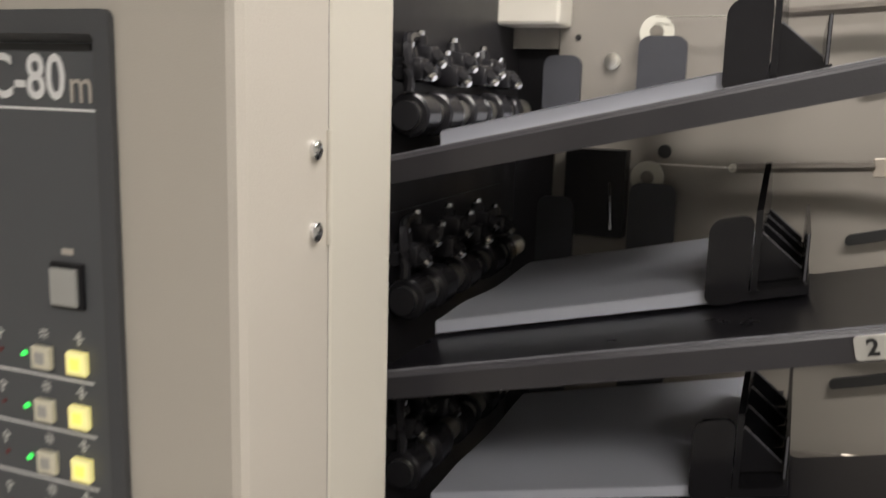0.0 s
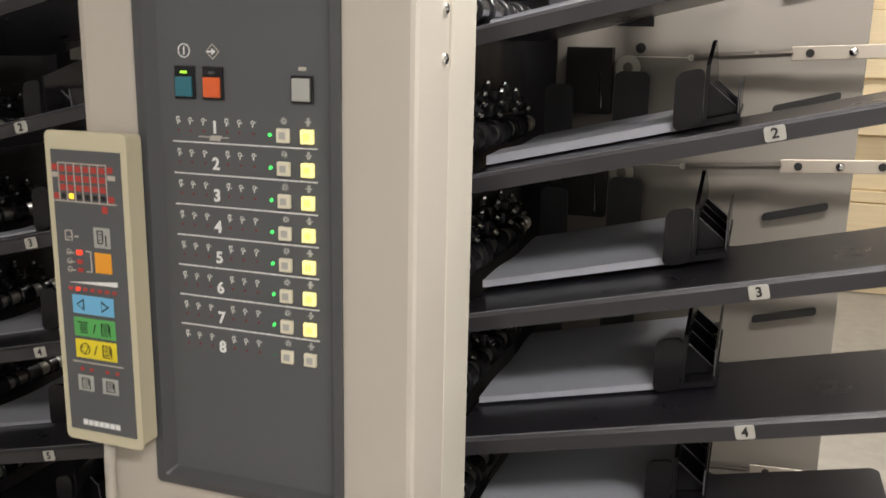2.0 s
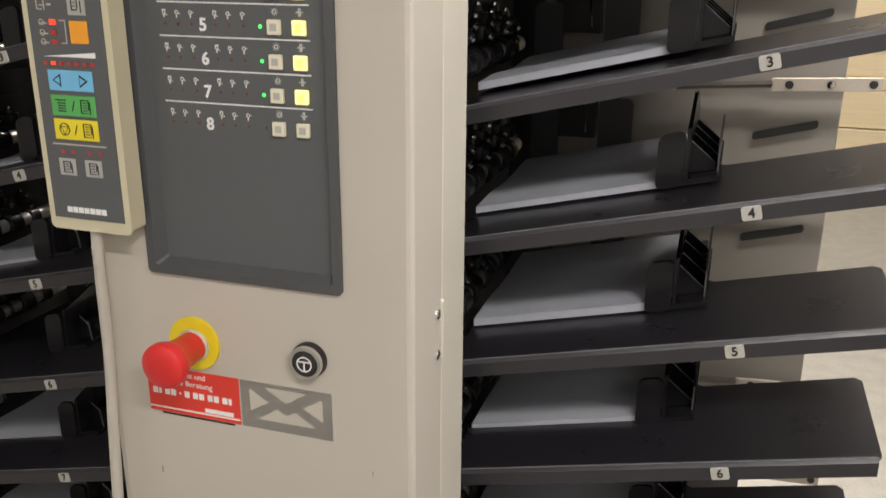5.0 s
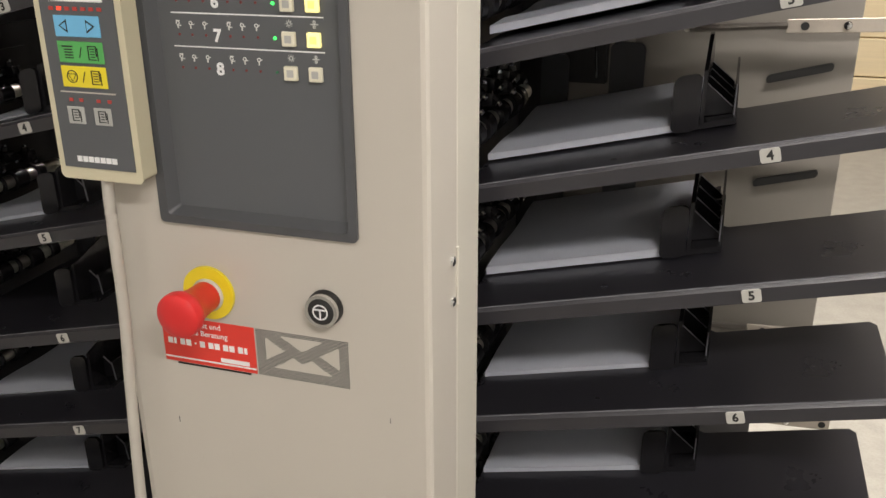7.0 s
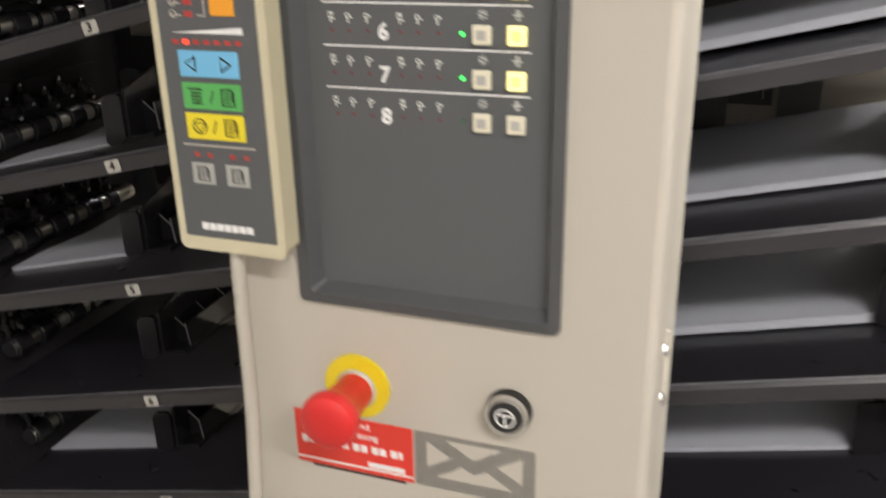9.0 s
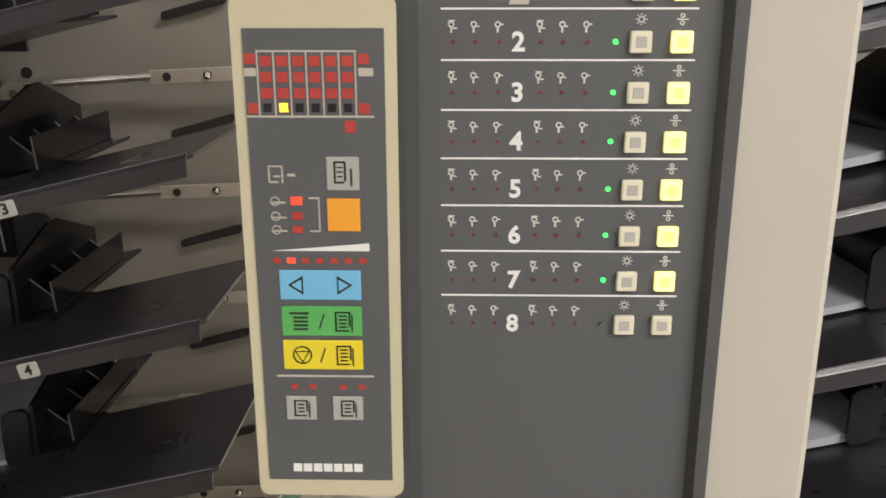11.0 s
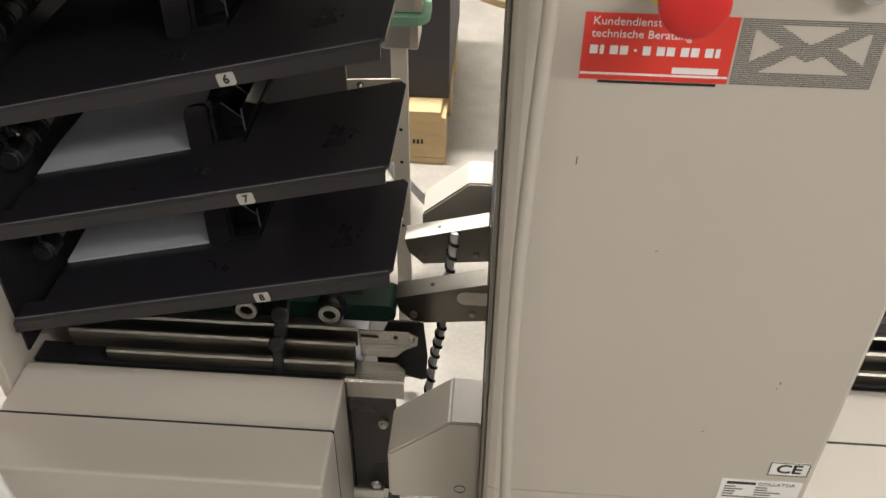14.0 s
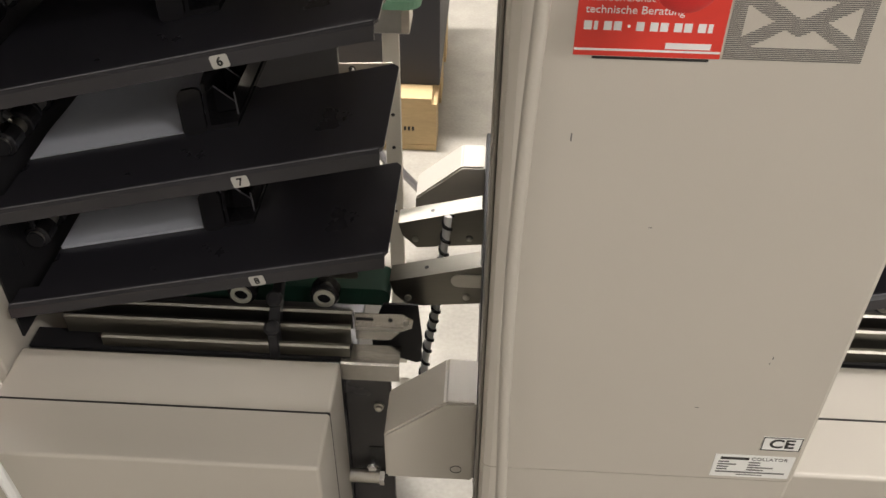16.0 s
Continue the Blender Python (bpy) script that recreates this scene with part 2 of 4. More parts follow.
def tube(bm, pts, r, seg=10):
    """A round tube along a list of points."""
    pts = [Vector(p) for p in pts]
    rows = []
    for i, p in enumerate(pts):
        d = (pts[min(i + 1, len(pts) - 1)] - pts[max(i - 1, 0)]).normalized()
        q = d.to_track_quat("Z", "Y")
        rows.append([bm.verts.new(p + q @ Vector((r * math.cos(2 * math.pi * k / seg), r * math.sin(2 * math.pi * k / seg), 0))) for k in range(seg)])
    for a, b in zip(rows, rows[1:]):
        for k in range(seg):
            bm.faces.new((a[k], a[(k + 1) % seg], b[(k + 1) % seg], b[k]))
    bm.faces.new(rows[0])
    bm.faces.new(rows[-1])
    return bm


def curve_pts(ctrl, n=10):
    """Smooth points through the control points."""
    c = [Vector(p) for p in ctrl]
    c = [c[0] * 2 - c[1]] + c + [c[-1] * 2 - c[-2]]
    out = []
    for i in range(1, len(c) - 2):
        for k in range(n):
            t = k / n
            out.append(0.5 * ((2 * c[i]) + (c[i + 1] - c[i - 1]) * t + (2 * c[i - 1] - 5 * c[i] + 4 * c[i + 1] - c[i + 2]) * t * t + (3 * c[i] - c[i - 1] - 3 * c[i + 1] + c[i + 2]) * t ** 3))
    return out + [c[-2]]


def word(name, text, size, at, material, parent, label="", bold=0.0, tilt=0.0, align="CENTER", thick=0.0003, sx=1.0):
    """Letters on a wall that faces -y, in the built-in font."""
    cu = bpy.data.curves.new(name, "FONT")
    cu.body, cu.size, cu.align_x, cu.align_y, cu.extrude, cu.offset = text, size, align, "CENTER", thick, bold
    cu.resolution_u = 3
    tmp = new(name, cu)
    bpy.context.view_layer.update()
    me = bpy.data.meshes.new_from_object(tmp.evaluated_get(bpy.context.evaluated_depsgraph_get()))
    bpy.data.objects.remove(tmp)
    me.transform(Matrix.Translation(at) @ pose(0, 0, 0, 90, 0, 0) @ pose(0, 0, 0, 0, 0, tilt) @ Matrix.Diagonal((sx, 1, 1, 1)))
    me.materials.append(material)
    ob = new(name, me)
    ob.parent = parent
    if label:
        tagged(ob, label)
    return ob


# ---------------- room ----------------
X0, X1, Y0, Y1 = -3.6, 3.6, -3.4, 9.6
tagged(part("floor", cube(X0, X1, Y0, Y1, -0.12, 0), CONCRETE), "pale worn concrete workshop floor", "floor", kind="structure")
tagged(part("ceiling", cube(X0, X1, Y0, Y1, CEIL, CEIL + 0.12), CEILPAINT), "white ceiling", "ceiling", kind="structure")
for nm, a in (("wall_north", (X0, X1, Y1, Y1 + 0.15)), ("wall_south", (X0, X1, Y0 - 0.15, Y0)), ("wall_west", (X0 - 0.15, X0, Y0, Y1)), ("wall_east", (X1, X1 + 0.15, Y0, Y1))):
    tagged(part(nm, cube(*a, -0.12, CEIL + 0.12), WALLPAINT), "plain white painted wall", "wall", kind="structure")

first_lamp = None
for x, y, watts in TUBES:
    if first_lamp is None:
        first_lamp = thing("ceiling_light", (x, y, CEIL), "unseen long white fluorescent ceiling light, assumed", "ceiling light", "ceiling lights")
        part("housing", cube(-0.62, 0.62, -0.09, 0.09, -0.06, 0, bevel=0.006), WHITE, first_lamp)
        part("diffuser", cube(-0.60, 0.60, -0.07, 0.07, -0.075, -0.0605, bevel=0.004), LAMP_GLOW, first_lamp, "glowing white diffuser")
    else:
        copy_thing(first_lamp, pose(x, y, CEIL))
    la = bpy.data.lights.new("tube_light", "AREA")
    la.shape, la.size, la.size_y, la.energy, la.color = "RECTANGLE", 1.2, 0.14, watts, TUBE_COLOR
    new("tube_light", la).matrix_world = pose(x, y, CEIL - 0.08)

# ---------------- collating tower (built once, copied) ----------------
SLOPE = 0.235
PITCH = 0.1635
LABEL8 = 0.964
BACK = 0.695
LEFT = (-0.331, 0, 0)
RIGHT = (0.637, 0, 0.04)

tower = thing("collator_tower", LEFT, "beige paper collating tower with eight sloping black bins", "collator", "collating towers")


def rise(zl, x):
    """Height of a tray's top at local x."""
    return zl + 0.012 + SLOPE * (x + 0.177)


# back plate with frame post
bm = cube(-0.50, -0.047, BACK, BACK + 0.012, 1.15, 2.32, bevel=0.002)
part("back_plate", bm, PLATE, tower, "grey-beige sheet metal back plate")
# the opening's darkness is given by a black sheet at its back
bm = cube(-0.62, -0.5005, BACK + 0.03, BACK + 0.04, 0.62, 2.32)
part("dark_recess_sheet", bm, BLACK, tower, "black sheet standing in for the dark opening behind the feed heads")
bm = cube(-0.046, -0.028, BACK - 0.012, BACK + 0.03, 1.25, 2.32, bevel=0.002)
box(bm, -0.0275, -0.012, BACK - 0.002, BACK + 0.045, 1.25, 2.32, bevel=0.002)
post = part("frame_post", bm, ZINC, tower, "bare aluminium upright post")
# added panel that keeps light from behind off the delivery area
part("rear_light_block", cube(-0.5575, -0.125, BACK - 0.03, BACK - 0.02, 0.6605, 1.149), BASE_GREY, tower)
# added black sheet; hides the beige side so the head space stays dark
part("side_dark_sheet", cube(-0.5612, -0.5575, 0.262, BACK + 0.028, 0.80, 2.318), BLACK, tower, "black sheet added to darken the side behind the feed heads")
part("top_cover", cube(-0.62, -0.485, BACK - 0.06, BACK - 0.002, 2.166, 2.30, bevel=0.004), BEIGE_LIGHT, tower, "light beige cover over the top feed head")
# side panel at the low end and base
part("side_panel", cube(-0.58, -0.562, 0.20, BACK + 0.03, 0.30, 2.32, bevel=0.003), BEIGE, tower)
base = part("base_cover", cube(-0.56, -0.079, 0.058, 0.25, 0.12, 0.79, bevel=0.005, seg=3), BEIGE, tower, "beige box-shaped base cover")
part("cover_seam", cube(-0.5605, -0.0785, 0.150, 0.1525, 0.40, 0.7912), INK, base)
part("base_cabinet", cube(-0.58, -0.079, 0.252, BACK + 0.03, 0.06, 0.66, bevel=0.004), BASE_GREY, tower, "grey sheet metal machine base")
part("latch_knob", lathe(bmesh.new(), [(0.004, 0), (0.004, 0.012), (0.009, 0.013), (0.0095, 0.019), (0.007, 0.022)], (-0.040, 0.259, 0.548), (0, -1, 0), 16), CHROME, tower, "round bright steel latch knob", smooth=True)
hg = part("cover_hinge", rod(bmesh.new(), (-0.078, 0.240, 0.525), (-0.028, 0.240, 0.525), 0.012, seg=16), ZINC, tower, "steel hinge barrel", smooth=True)
part("hinge_nut", rod(bmesh.new(), (-0.028, 0.240, 0.525), (-0.020, 0.240, 0.525), 0.0145, seg=6), CHROME, hg)
part("side_bracket", cube(-0.0785, -0.006, 0.259, 0.272, 0.30, 0.742, bevel=0.003), BASE_SIDE, tower, "dark reflective side plate")
part("side_bolt", lathe(bmesh.new(), [(0.008, 0), (0.008, 0.004), (0.0055, 0.0045), (0.0055, 0.009), (0.002, 0.010)], (-0.026, 0.2588, 0.684), (0, -1, 0), 12), ZINC, tower)
part("side_slot", cube(-0.046, -0.014, 0.2580, 0.2588, 0.576, 0.580), INK, tower)
foot0 = part("foot", rod(bmesh.new(), (-0.55, 0.30, 0), (-0.55, 0.30, 0.065), 0.025), BLACK, tower)
for dx, dy in ((0.46, 0), (0, 0.33), (0.46, 0.33)):
    repeat(foot0, (dx, dy, 0))

# collars along the feed shaft: place, width, radius
FEED_RINGS = ((0.346, 0.032, 0.0195), (0.398, 0.030, 0.0205), (0.430, 0.010, 0.0175), (0.466, 0.034, 0.0195), (0.516, 0.010, 0.0165), (0.548, 0.034, 0.0200), (0.606, 0.024, 0.0180))
CLAMPS = ((0.352, 0.004, 0.004), (0.388, -0.002, 0.016), (0.428, 0.008, 0.0), (0.466, 0.0, 0.014), (0.506, 0.009, 0.002), (0.548, 0.002, 0.010), (0.590, 0.008, 0.0))
trays = []
for n in range(1, 9):
    zl = LABEL8 + PITCH * (8 - n)
    if n == 1:
        # tray sheet: deep where the paper lies, narrow towards the free end
        bm = bmesh.new()
        outline = [(-0.545, 0.236), (-0.006, 0.236), (0, 0.246), (0, 0.440), (-0.008, 0.452), (-0.20, 0.452), (-0.215, 0.47), (-0.215, 0.655), (-0.515, 0.655), (-0.515, 0.275), (-0.545, 0.275)]
        prism(bm, outline, "z", -0.004, 0.0)
        for v in bm.verts:
            v.co.z += SLOPE * (v.co.x + 0.177)
        tray0 = part("tray", bm, TRAY, tower, "black painted sloping bin tray")
        tray0.location = (0, 0, zl + 0.008)
        bm = bmesh.new()
        prism(bm, [(0.2325, -0.019), (0.236, -0.019), (0.237, -0.004), (0.245, 0.0012), (0.239, 0.0018), (0.2335, -0.002)], "x", -0.545, -0.004)
        for v in bm.verts:
            v.co.z += SLOPE * (v.co.x + 0.177)
        lip0 = part("lip", bm, LIP, tray0, "dark grey folded front lip")
        # bright line of the fold, painted as a thin pale strip
        bm = bmesh.new()
        prism(bm, [(0.2385, 0.0022), (0.2405, 0.0026), (0.2405, 0.0020), (0.2385, 0.0016)], "x", -0.545, -0.006)
        for v in bm.verts:
            v.co.z += SLOPE * (v.co.x + 0.177)
        fold0 = part("lip_fold", bm, GLINT, tray0, "pale line painted as the highlight along the lip fold")
    else:
        t = tray0.copy()
        scene.collection.objects.link(t)
        t.location = (0, 0, zl + 0.008)
        o = lip0.copy()
        scene.collection.objects.link(o)
        o.parent = t
        o = fold0.copy()
        scene.collection.objects.link(o)
        o.parent = t
        trays.append(t)
    if n == 1:
        trays.append(tray0)
    # number label, tilted with the lip; the top tray has none
    tilt = math.degrees(math.atan(SLOPE))
    if n > 1:
        bm = bmesh.new()
        prism(bm, rounded(-0.0105, 0.0105, -0.0078, 0.0078, 0.0028), "y", 0.2308, 0.2322)
        bm.transform(Matrix.Translation((-0.177, 0, -0.0095)) @ pose(0, 0, 0, 0, -tilt, 0))
        lb = part("number_label", bm, LABEL, trays[-1], "off-white number label with a black figure")
        word("figure", str(n), 0.0150, (-0.177, 0.2304, -0.0095), INK, lb, bold=0.0004, tilt=tilt)

    # sliding paper stop with front panel, fin, gussets
    stop = part("paper_stop", cube(-0.262, -0.207, 0.352, 0.575, -0.0045, 0.003, shear=SLOPE), STOP, tower, "black moulded sliding paper stop")
    stop.location = (0, 0, zl + 0.013 + SLOPE * 0.177)
    bm = bmesh.new()
    prism(bm, rounded(-0.282, -0.2495, -0.0045, 0.064, 0.010), "y", 0.347, 0.353)
    for v in bm.verts:
        v.co.z += SLOPE * v.co.x
    part("front_panel", bm, STOP, stop, smooth=False)
    bm = bmesh.new()
    prism(bm, [(0.352, 0.0), (0.575, 0.0), (0.575, 0.055), (0.470, 0.095), (0.45, 0.095), (0.352, 0.066)], "x", -0.249, -0.244)
    for v in bm.verts:
        v.co.z += SLOPE * v.co.x
    part("fin", bm, STOP, stop)
    for k in range(4):
        y = 0.385 + 0.056 * k
        bm = bmesh.new()
        prism(bm, [(-0.247, 0.004), (-0.213, 0.004), (-0.213, 0.010), (-0.247, 0.046)], "y", y, y + 0.0025)
        for v in bm.verts:
            v.co.z += SLOPE * v.co.x
        gs = part("gusset", bm, STOP, stop)
        # specular edge of the gusset, painted as a pale strip
        bm = bmesh.new()
        prism(bm, [(-0.213, 0.010), (-0.213, 0.0112), (-0.247, 0.0472), (-0.247, 0.046)], "y", y, y + 0.0025)
        for v in bm.verts:
            v.co.z += SLOPE * v.co.x
        part("edge_highlight", bm, GLINT, gs)
    bm = bmesh.new()
    prism(bm, [(0.372, 0.0), (0.575, 0.0), (0.575, 0.040), (0.366, 0.040)], "x", -0.212, -0.209)
    for v in bm.verts:
        v.co.z += SLOPE * v.co.x
    fl = part("end_flange", bm, STOP, stop)
    # bright front edge of the flange, likewise a painted highlight strip
    bm = bmesh.new()
    prism(bm, [(0.3705, 0.0), (0.372, 0.0), (0.366, 0.040), (0.3645, 0.040)], "x", -0.2112, -0.2096)
    for v in bm.verts:
        v.co.z += SLOPE * v.co.x
    part("edge_highlight", bm, GLINT, fl)

    # feed head: shafts with collars, clamps, screws
    zf = rise(zl, -0.50)
    zs = zf + 0.024
    head = part("feed_shaft", rod(bmesh.new(), (-0.538, 0.342, zs), (-0.538, 0.675, zs), 0.0125, seg=18), ZINC, tower, "bright steel feed shaft", smooth=True)
    for y, h, r in FEED_RINGS:
        bm = lathe(bmesh.new(), [(0.0126, 0), (r - 0.002, 0.0), (r, 0.002), (r, h - 0.003), (r - 0.003, h), (0.0126, h)], (-0.538, y, zs), (0, 1, 0), 18)
        part("collar", bm, RUBBER, head, "glossy black rubber collar", smooth=True)
    part("end_cap", rod(bmesh.new(), (-0.538, 0.339, zs), (-0.538, 0.3419, zs), 0.0128, seg=18), BLACK, head)
    shaft = part("clamp_shaft", rod(bmesh.new(), (-0.548, 0.345, zs + 0.036), (-0.548, 0.63, zs + 0.036), 0.006), BLACK, tower)
    for y, dx, dz in CLAMPS:
        bm = box(bmesh.new(), -0.563 + dx, -0.533 + dx, y, y + 0.024, zs + 0.024 + dz, zs + 0.046 + dz, bevel=0.006)
        rod(bm, (-0.550 + dx, y + 0.012, zs + 0.044 + dz), (-0.550 + dx, y + 0.012, zs + 0.054 + dz), 0.008, 0.006, 10)
        rod(bm, (-0.536 + dx, y + 0.012, zs + 0.036 + dz), (-0.528 + dx, y + 0.010, zs + 0.030 + dz), 0.008, 0.0065, 10)
        clamp = part("clamp", bm, RUBBER, shaft, "black clamp block", smooth=True)
        for a, b in (((-0.550 + dx, y + 0.012, zs + 0.054 + dz), (-0.549 + dx, y + 0.011, zs + 0.059 + dz)), ((-0.528 + dx, y + 0.010, zs + 0.030 + dz), (-0.5245 + dx, y + 0.009, zs + 0.0275 + dz))):
            part("screw", rod(bmesh.new(), a, b, 0.0042, 0.0034, 8), CHROME, clamp, "bright steel screw head")
    part("vacuum_tube", tube(bmesh.new(), curve_pts([(-0.554, 0.40, zs + 0.068), (-0.548, 0.365, zs + 0.066), (-0.540, 0.346, zs + 0.050), (-0.538, 0.346, zs + 0.02)], 5), 0.005, 8), RUBBER, tower, smooth=True)
    bm = bmesh.new()
    box(bm, -0.5615, -0.555, 0.32, 0.66, zf - 0.01, zf + 0.100)
    part("head_frame", bm, BLACK, tower, "black feed head frame")

    # rear guides, washers, spring and bracket on the back plate
    bm = bmesh.new()
    prism(bm, rounded(-0.508, -0.464, zl - 0.06, zl + 0.025, 0.012, corners=(0, 0, 1, 1)), "y", BACK - 0.035, BACK - 0.028)
    part("guide_tab", bm, TAB, tower)
    bm = bmesh.new()
    prism(bm, rounded(-0.400, -0.347, zl - 0.05, zl + 0.047, 0.012, corners=(0, 0, 1, 1)), "y", BACK - 0.035, BACK - 0.028)
    part("guide_tab", bm, TAB, tower)
    bm = ring(bmesh.new(), (-0.384, BACK - 0.012, zl + 0.052), (0, -1, 0), 0.019, 0.008, 0.005)
    part("pulley", bm, WASHER, tower, "cream plastic pulley ring", smooth=True)
    if n > 1:
        bm = bmesh.new()
        box(bm, -0.478, -0.407, BACK - 0.027, BACK - 0.001, zl - 0.02, zl + 0.082)
        gd = part("lift_bracket", bm, BLACK, tower)
        part("lift_rod", rod(bmesh.new(), (-0.420, BACK - 0.031, zl - 0.01), (-0.424, BACK - 0.031, zl + 0.045), 0.002, seg=8), CHROME, gd)
        part("plate_hole", rod(bmesh.new(), (-0.368, BACK - 0.001, zl + 0.082), (-0.368, BACK + 0.0, zl + 0.082), 0.0080), INK, tower)
    else:
        part("plate_bolt", lathe(bmesh.new(), [(0.0095, 0), (0.0095, 0.003), (0.0060, 0.0035), (0.0060, 0.008), (0.002, 0.0085)], (-0.435, BACK - 0.0005, zl + 0.020), (0, -1, 0), 16), ZINC, tower, "zinc bolt with a washer")
        part("plate_hole", rod(bmesh.new(), (-0.477, BACK - 0.001, zl + 0.047), (-0.477, BACK + 0.0, zl + 0.047), 0.0035), INK, tower)
        part("head_plate", cube(-0.557, -0.5005, BACK, BACK + 0.012, zl + 0.034, 2.32), PLATE, tower, "grey-beige sheet above the feed head")
    part("wire_eye", ring(bmesh.new(), (-0.290, BACK - 0.0205, zl + 0.069), (0, -1, 0), 0.0048, 0.0018, 0.003, 12), WASHER, tower, "cream eyelet at the end of the wire", smooth=True)
    part("wire", rod(bmesh.new(), (-0.385, BACK - 0.022, zl + 0.069), (-0.286, BACK - 0.022, zl + 0.069), 0.0007, seg=6), ZINC, tower)
    # spring: a long close coil
    pts = []
    for i in range(90 * 6 + 1):
        a = 2 * math.pi * i / 6
        pts.append((-0.286 + 0.138 * i / (90 * 6), BACK - 0.022 + 0.0055 * math.cos(a), zl + 0.069 + 0.010 * i / (90 * 6) + 0.0055 * math.sin(a)))
    if n == 1:
        spring0 = part("spring", tube(bmesh.new(), pts, 0.0010, 4), SPRING, tower, "dark steel tension spring", smooth=True)
        z_first = zl
    else:
        repeat(spring0, (0, 0, zl - z_first))
    bm = cube(-0.150, 0.000, BACK - 0.026, BACK - 0.022, zl + 0.075, zl + 0.095, bevel=0.001, seg=1, shear=0.05)
    brk = part("spring_bracket", bm, SATIN, tower, "steel bracket strip with holes")
    for x in (-0.125, -0.068, -0.012):
        bm = rod(bmesh.new(), (x, BACK - 0.0263, zl + 0.085 + 0.05 * x), (x, BACK - 0.027, zl + 0.085 + 0.05 * x), 0.006, seg=14)
        part("bracket_hole", bm, INK, brk)
    part("bracket_bolt", lathe(bmesh.new(), [(0.0052, 0), (0.0052, 0.003), (0.002, 0.005)], (-0.068, BACK - 0.0272, zl + 0.0816), (0, -1, 0), 10), CHROME, brk)
    bm = bmesh.new()
    prism(bm, rounded(-0.168, -0.076, zl + 0.002, zl + 0.014, 0.005), "y", BACK - 0.006, BACK - 0.001)
    for v in bm.verts:
        v.co.z += 0.26 * (v.co.x + 0.12)
    part("guide_slot", bm, INK, tower)

for n in range(2, 7):
    zl = LABEL8 + PITCH * (8 - n)
    bm = bmesh.new()
    prism(bm, [(-0.060, zl - 0.02), (-0.014, zl + 0.000), (-0.008, zl + 0.018), (-0.026, zl + 0.083), (-0.060, zl + 0.065)], "y", 0.775, 0.80)
    part("rear_flap", bm, TAB, tower, "dark rear delivery flap")
    bm = bmesh.new()
    prism(bm, [(-0.060, zl - 0.026), (-0.012, zl - 0.005), (-0.012, zl + 0.000), (-0.060, zl - 0.021)], "y", 0.768, 0.80)
    part("rear_flap_edge", bm, ZINC, tower)
part("rear_flap_rail", cube(-0.026, -0.014, 0.803, 0.812, 1.20, 2.25), WHITE, tower, "white upright rail")
# belt drive behind the tower
for k, (z0, z1) in enumerate(((0.985, 1.040), (1.060, 1.117), (1.137, 1.165))):
    bm = cube(-0.10, -0.030 + 0.008 * k, 0.92, 1.0, z0, z1, bevel=0.003)
    block = part("drive_block", bm, ZINC, tower, "bright metal drive block")
    part("drive_cheek", cube(-0.045 + 0.008 * k, -0.0295 + 0.008 * k, 0.9185, 0.925, z0 + 0.004, z1 - 0.004, bevel=0.001, seg=1), SATIN, block)
for k, z in enumerate((1.050, 1.127)):
    bm = bmesh.new()
    prism(bm, rounded(-0.105, -0.008 + 0.008 * k, 0.905, 1.01, 0.03), "z", z - 0.0085, z + 0.0085)
    part("drive_belt", bm, GREEN_PALE, tower, "pale green drive belt")
leg = part("drive_leg", cube(-0.085, -0.052, 0.93, 0.945, 0.05, 0.984, bevel=0.002), BEIGE_LIGHT, tower, "pale leg under the belt drive")
for z in (0.55, 0.72, 0.80):
    part("leg_hole", rod(bmesh.new(), (-0.068, 0.9298, z), (-0.068, 0.9290, z), 0.004, seg=10), INK, leg)

part("release_knob", lathe(bmesh.new(), [(0.008, 0), (0.008, 0.010), (0.017, 0.012), (0.019, 0.018), (0.018, 0.030), (0.012, 0.036)], (-0.573, 0.200, 0.850), (0, -1, 0), 20), ESTOP_RED, tower, "red release knob", smooth=True)

# delivery under the lowest bin: two long folded rails, belt, rollers, clamp, exit plates
def folded(x0, x1, y, z, deep, drop, t=0.0015):
    """A sheet with a flat top and a front skirt, folded along its near edge."""
    bm = bmesh.new()
    prism(bm, [(y + deep, z), (y + 0.003, z), (y, z - 0.003), (y, z - drop), (y + t, z - drop), (y + t, z - 0.0036), (y + 0.0036, z - t), (y + deep, z - t)], "x", x0, x1)
    return bm


part("delivery_rail", folded(-0.50, -0.066, 0.305, 0.838, 0.008, 0.034), DULL_STEEL, tower, "brushed steel delivery rail")
part("delivery_rail", folded(-0.50, -0.066, 0.282, 0.829, 0.008, 0.034), DULL_STEEL, tower, "brushed steel delivery rail")
part("delivery_rail", folded(-0.44, -0.066, 0.262, 0.808, 0.008, 0.020), DULL_STEEL, tower, "brushed steel delivery rail")
part("rail_bed", cube(-0.556, -0.066, 0.262, 0.300, 0.776, 0.782), BLACK, tower, "dark channel under the rails")
belt = bmesh.new()
prism(belt, rounded(-0.50, -0.018, 0.782, 0.816, 0.016, n=6), "y", 0.382, 0.44)
part("green_belt", belt, GREEN_BELT, tower, "dark green conveyor belt", smooth=True)
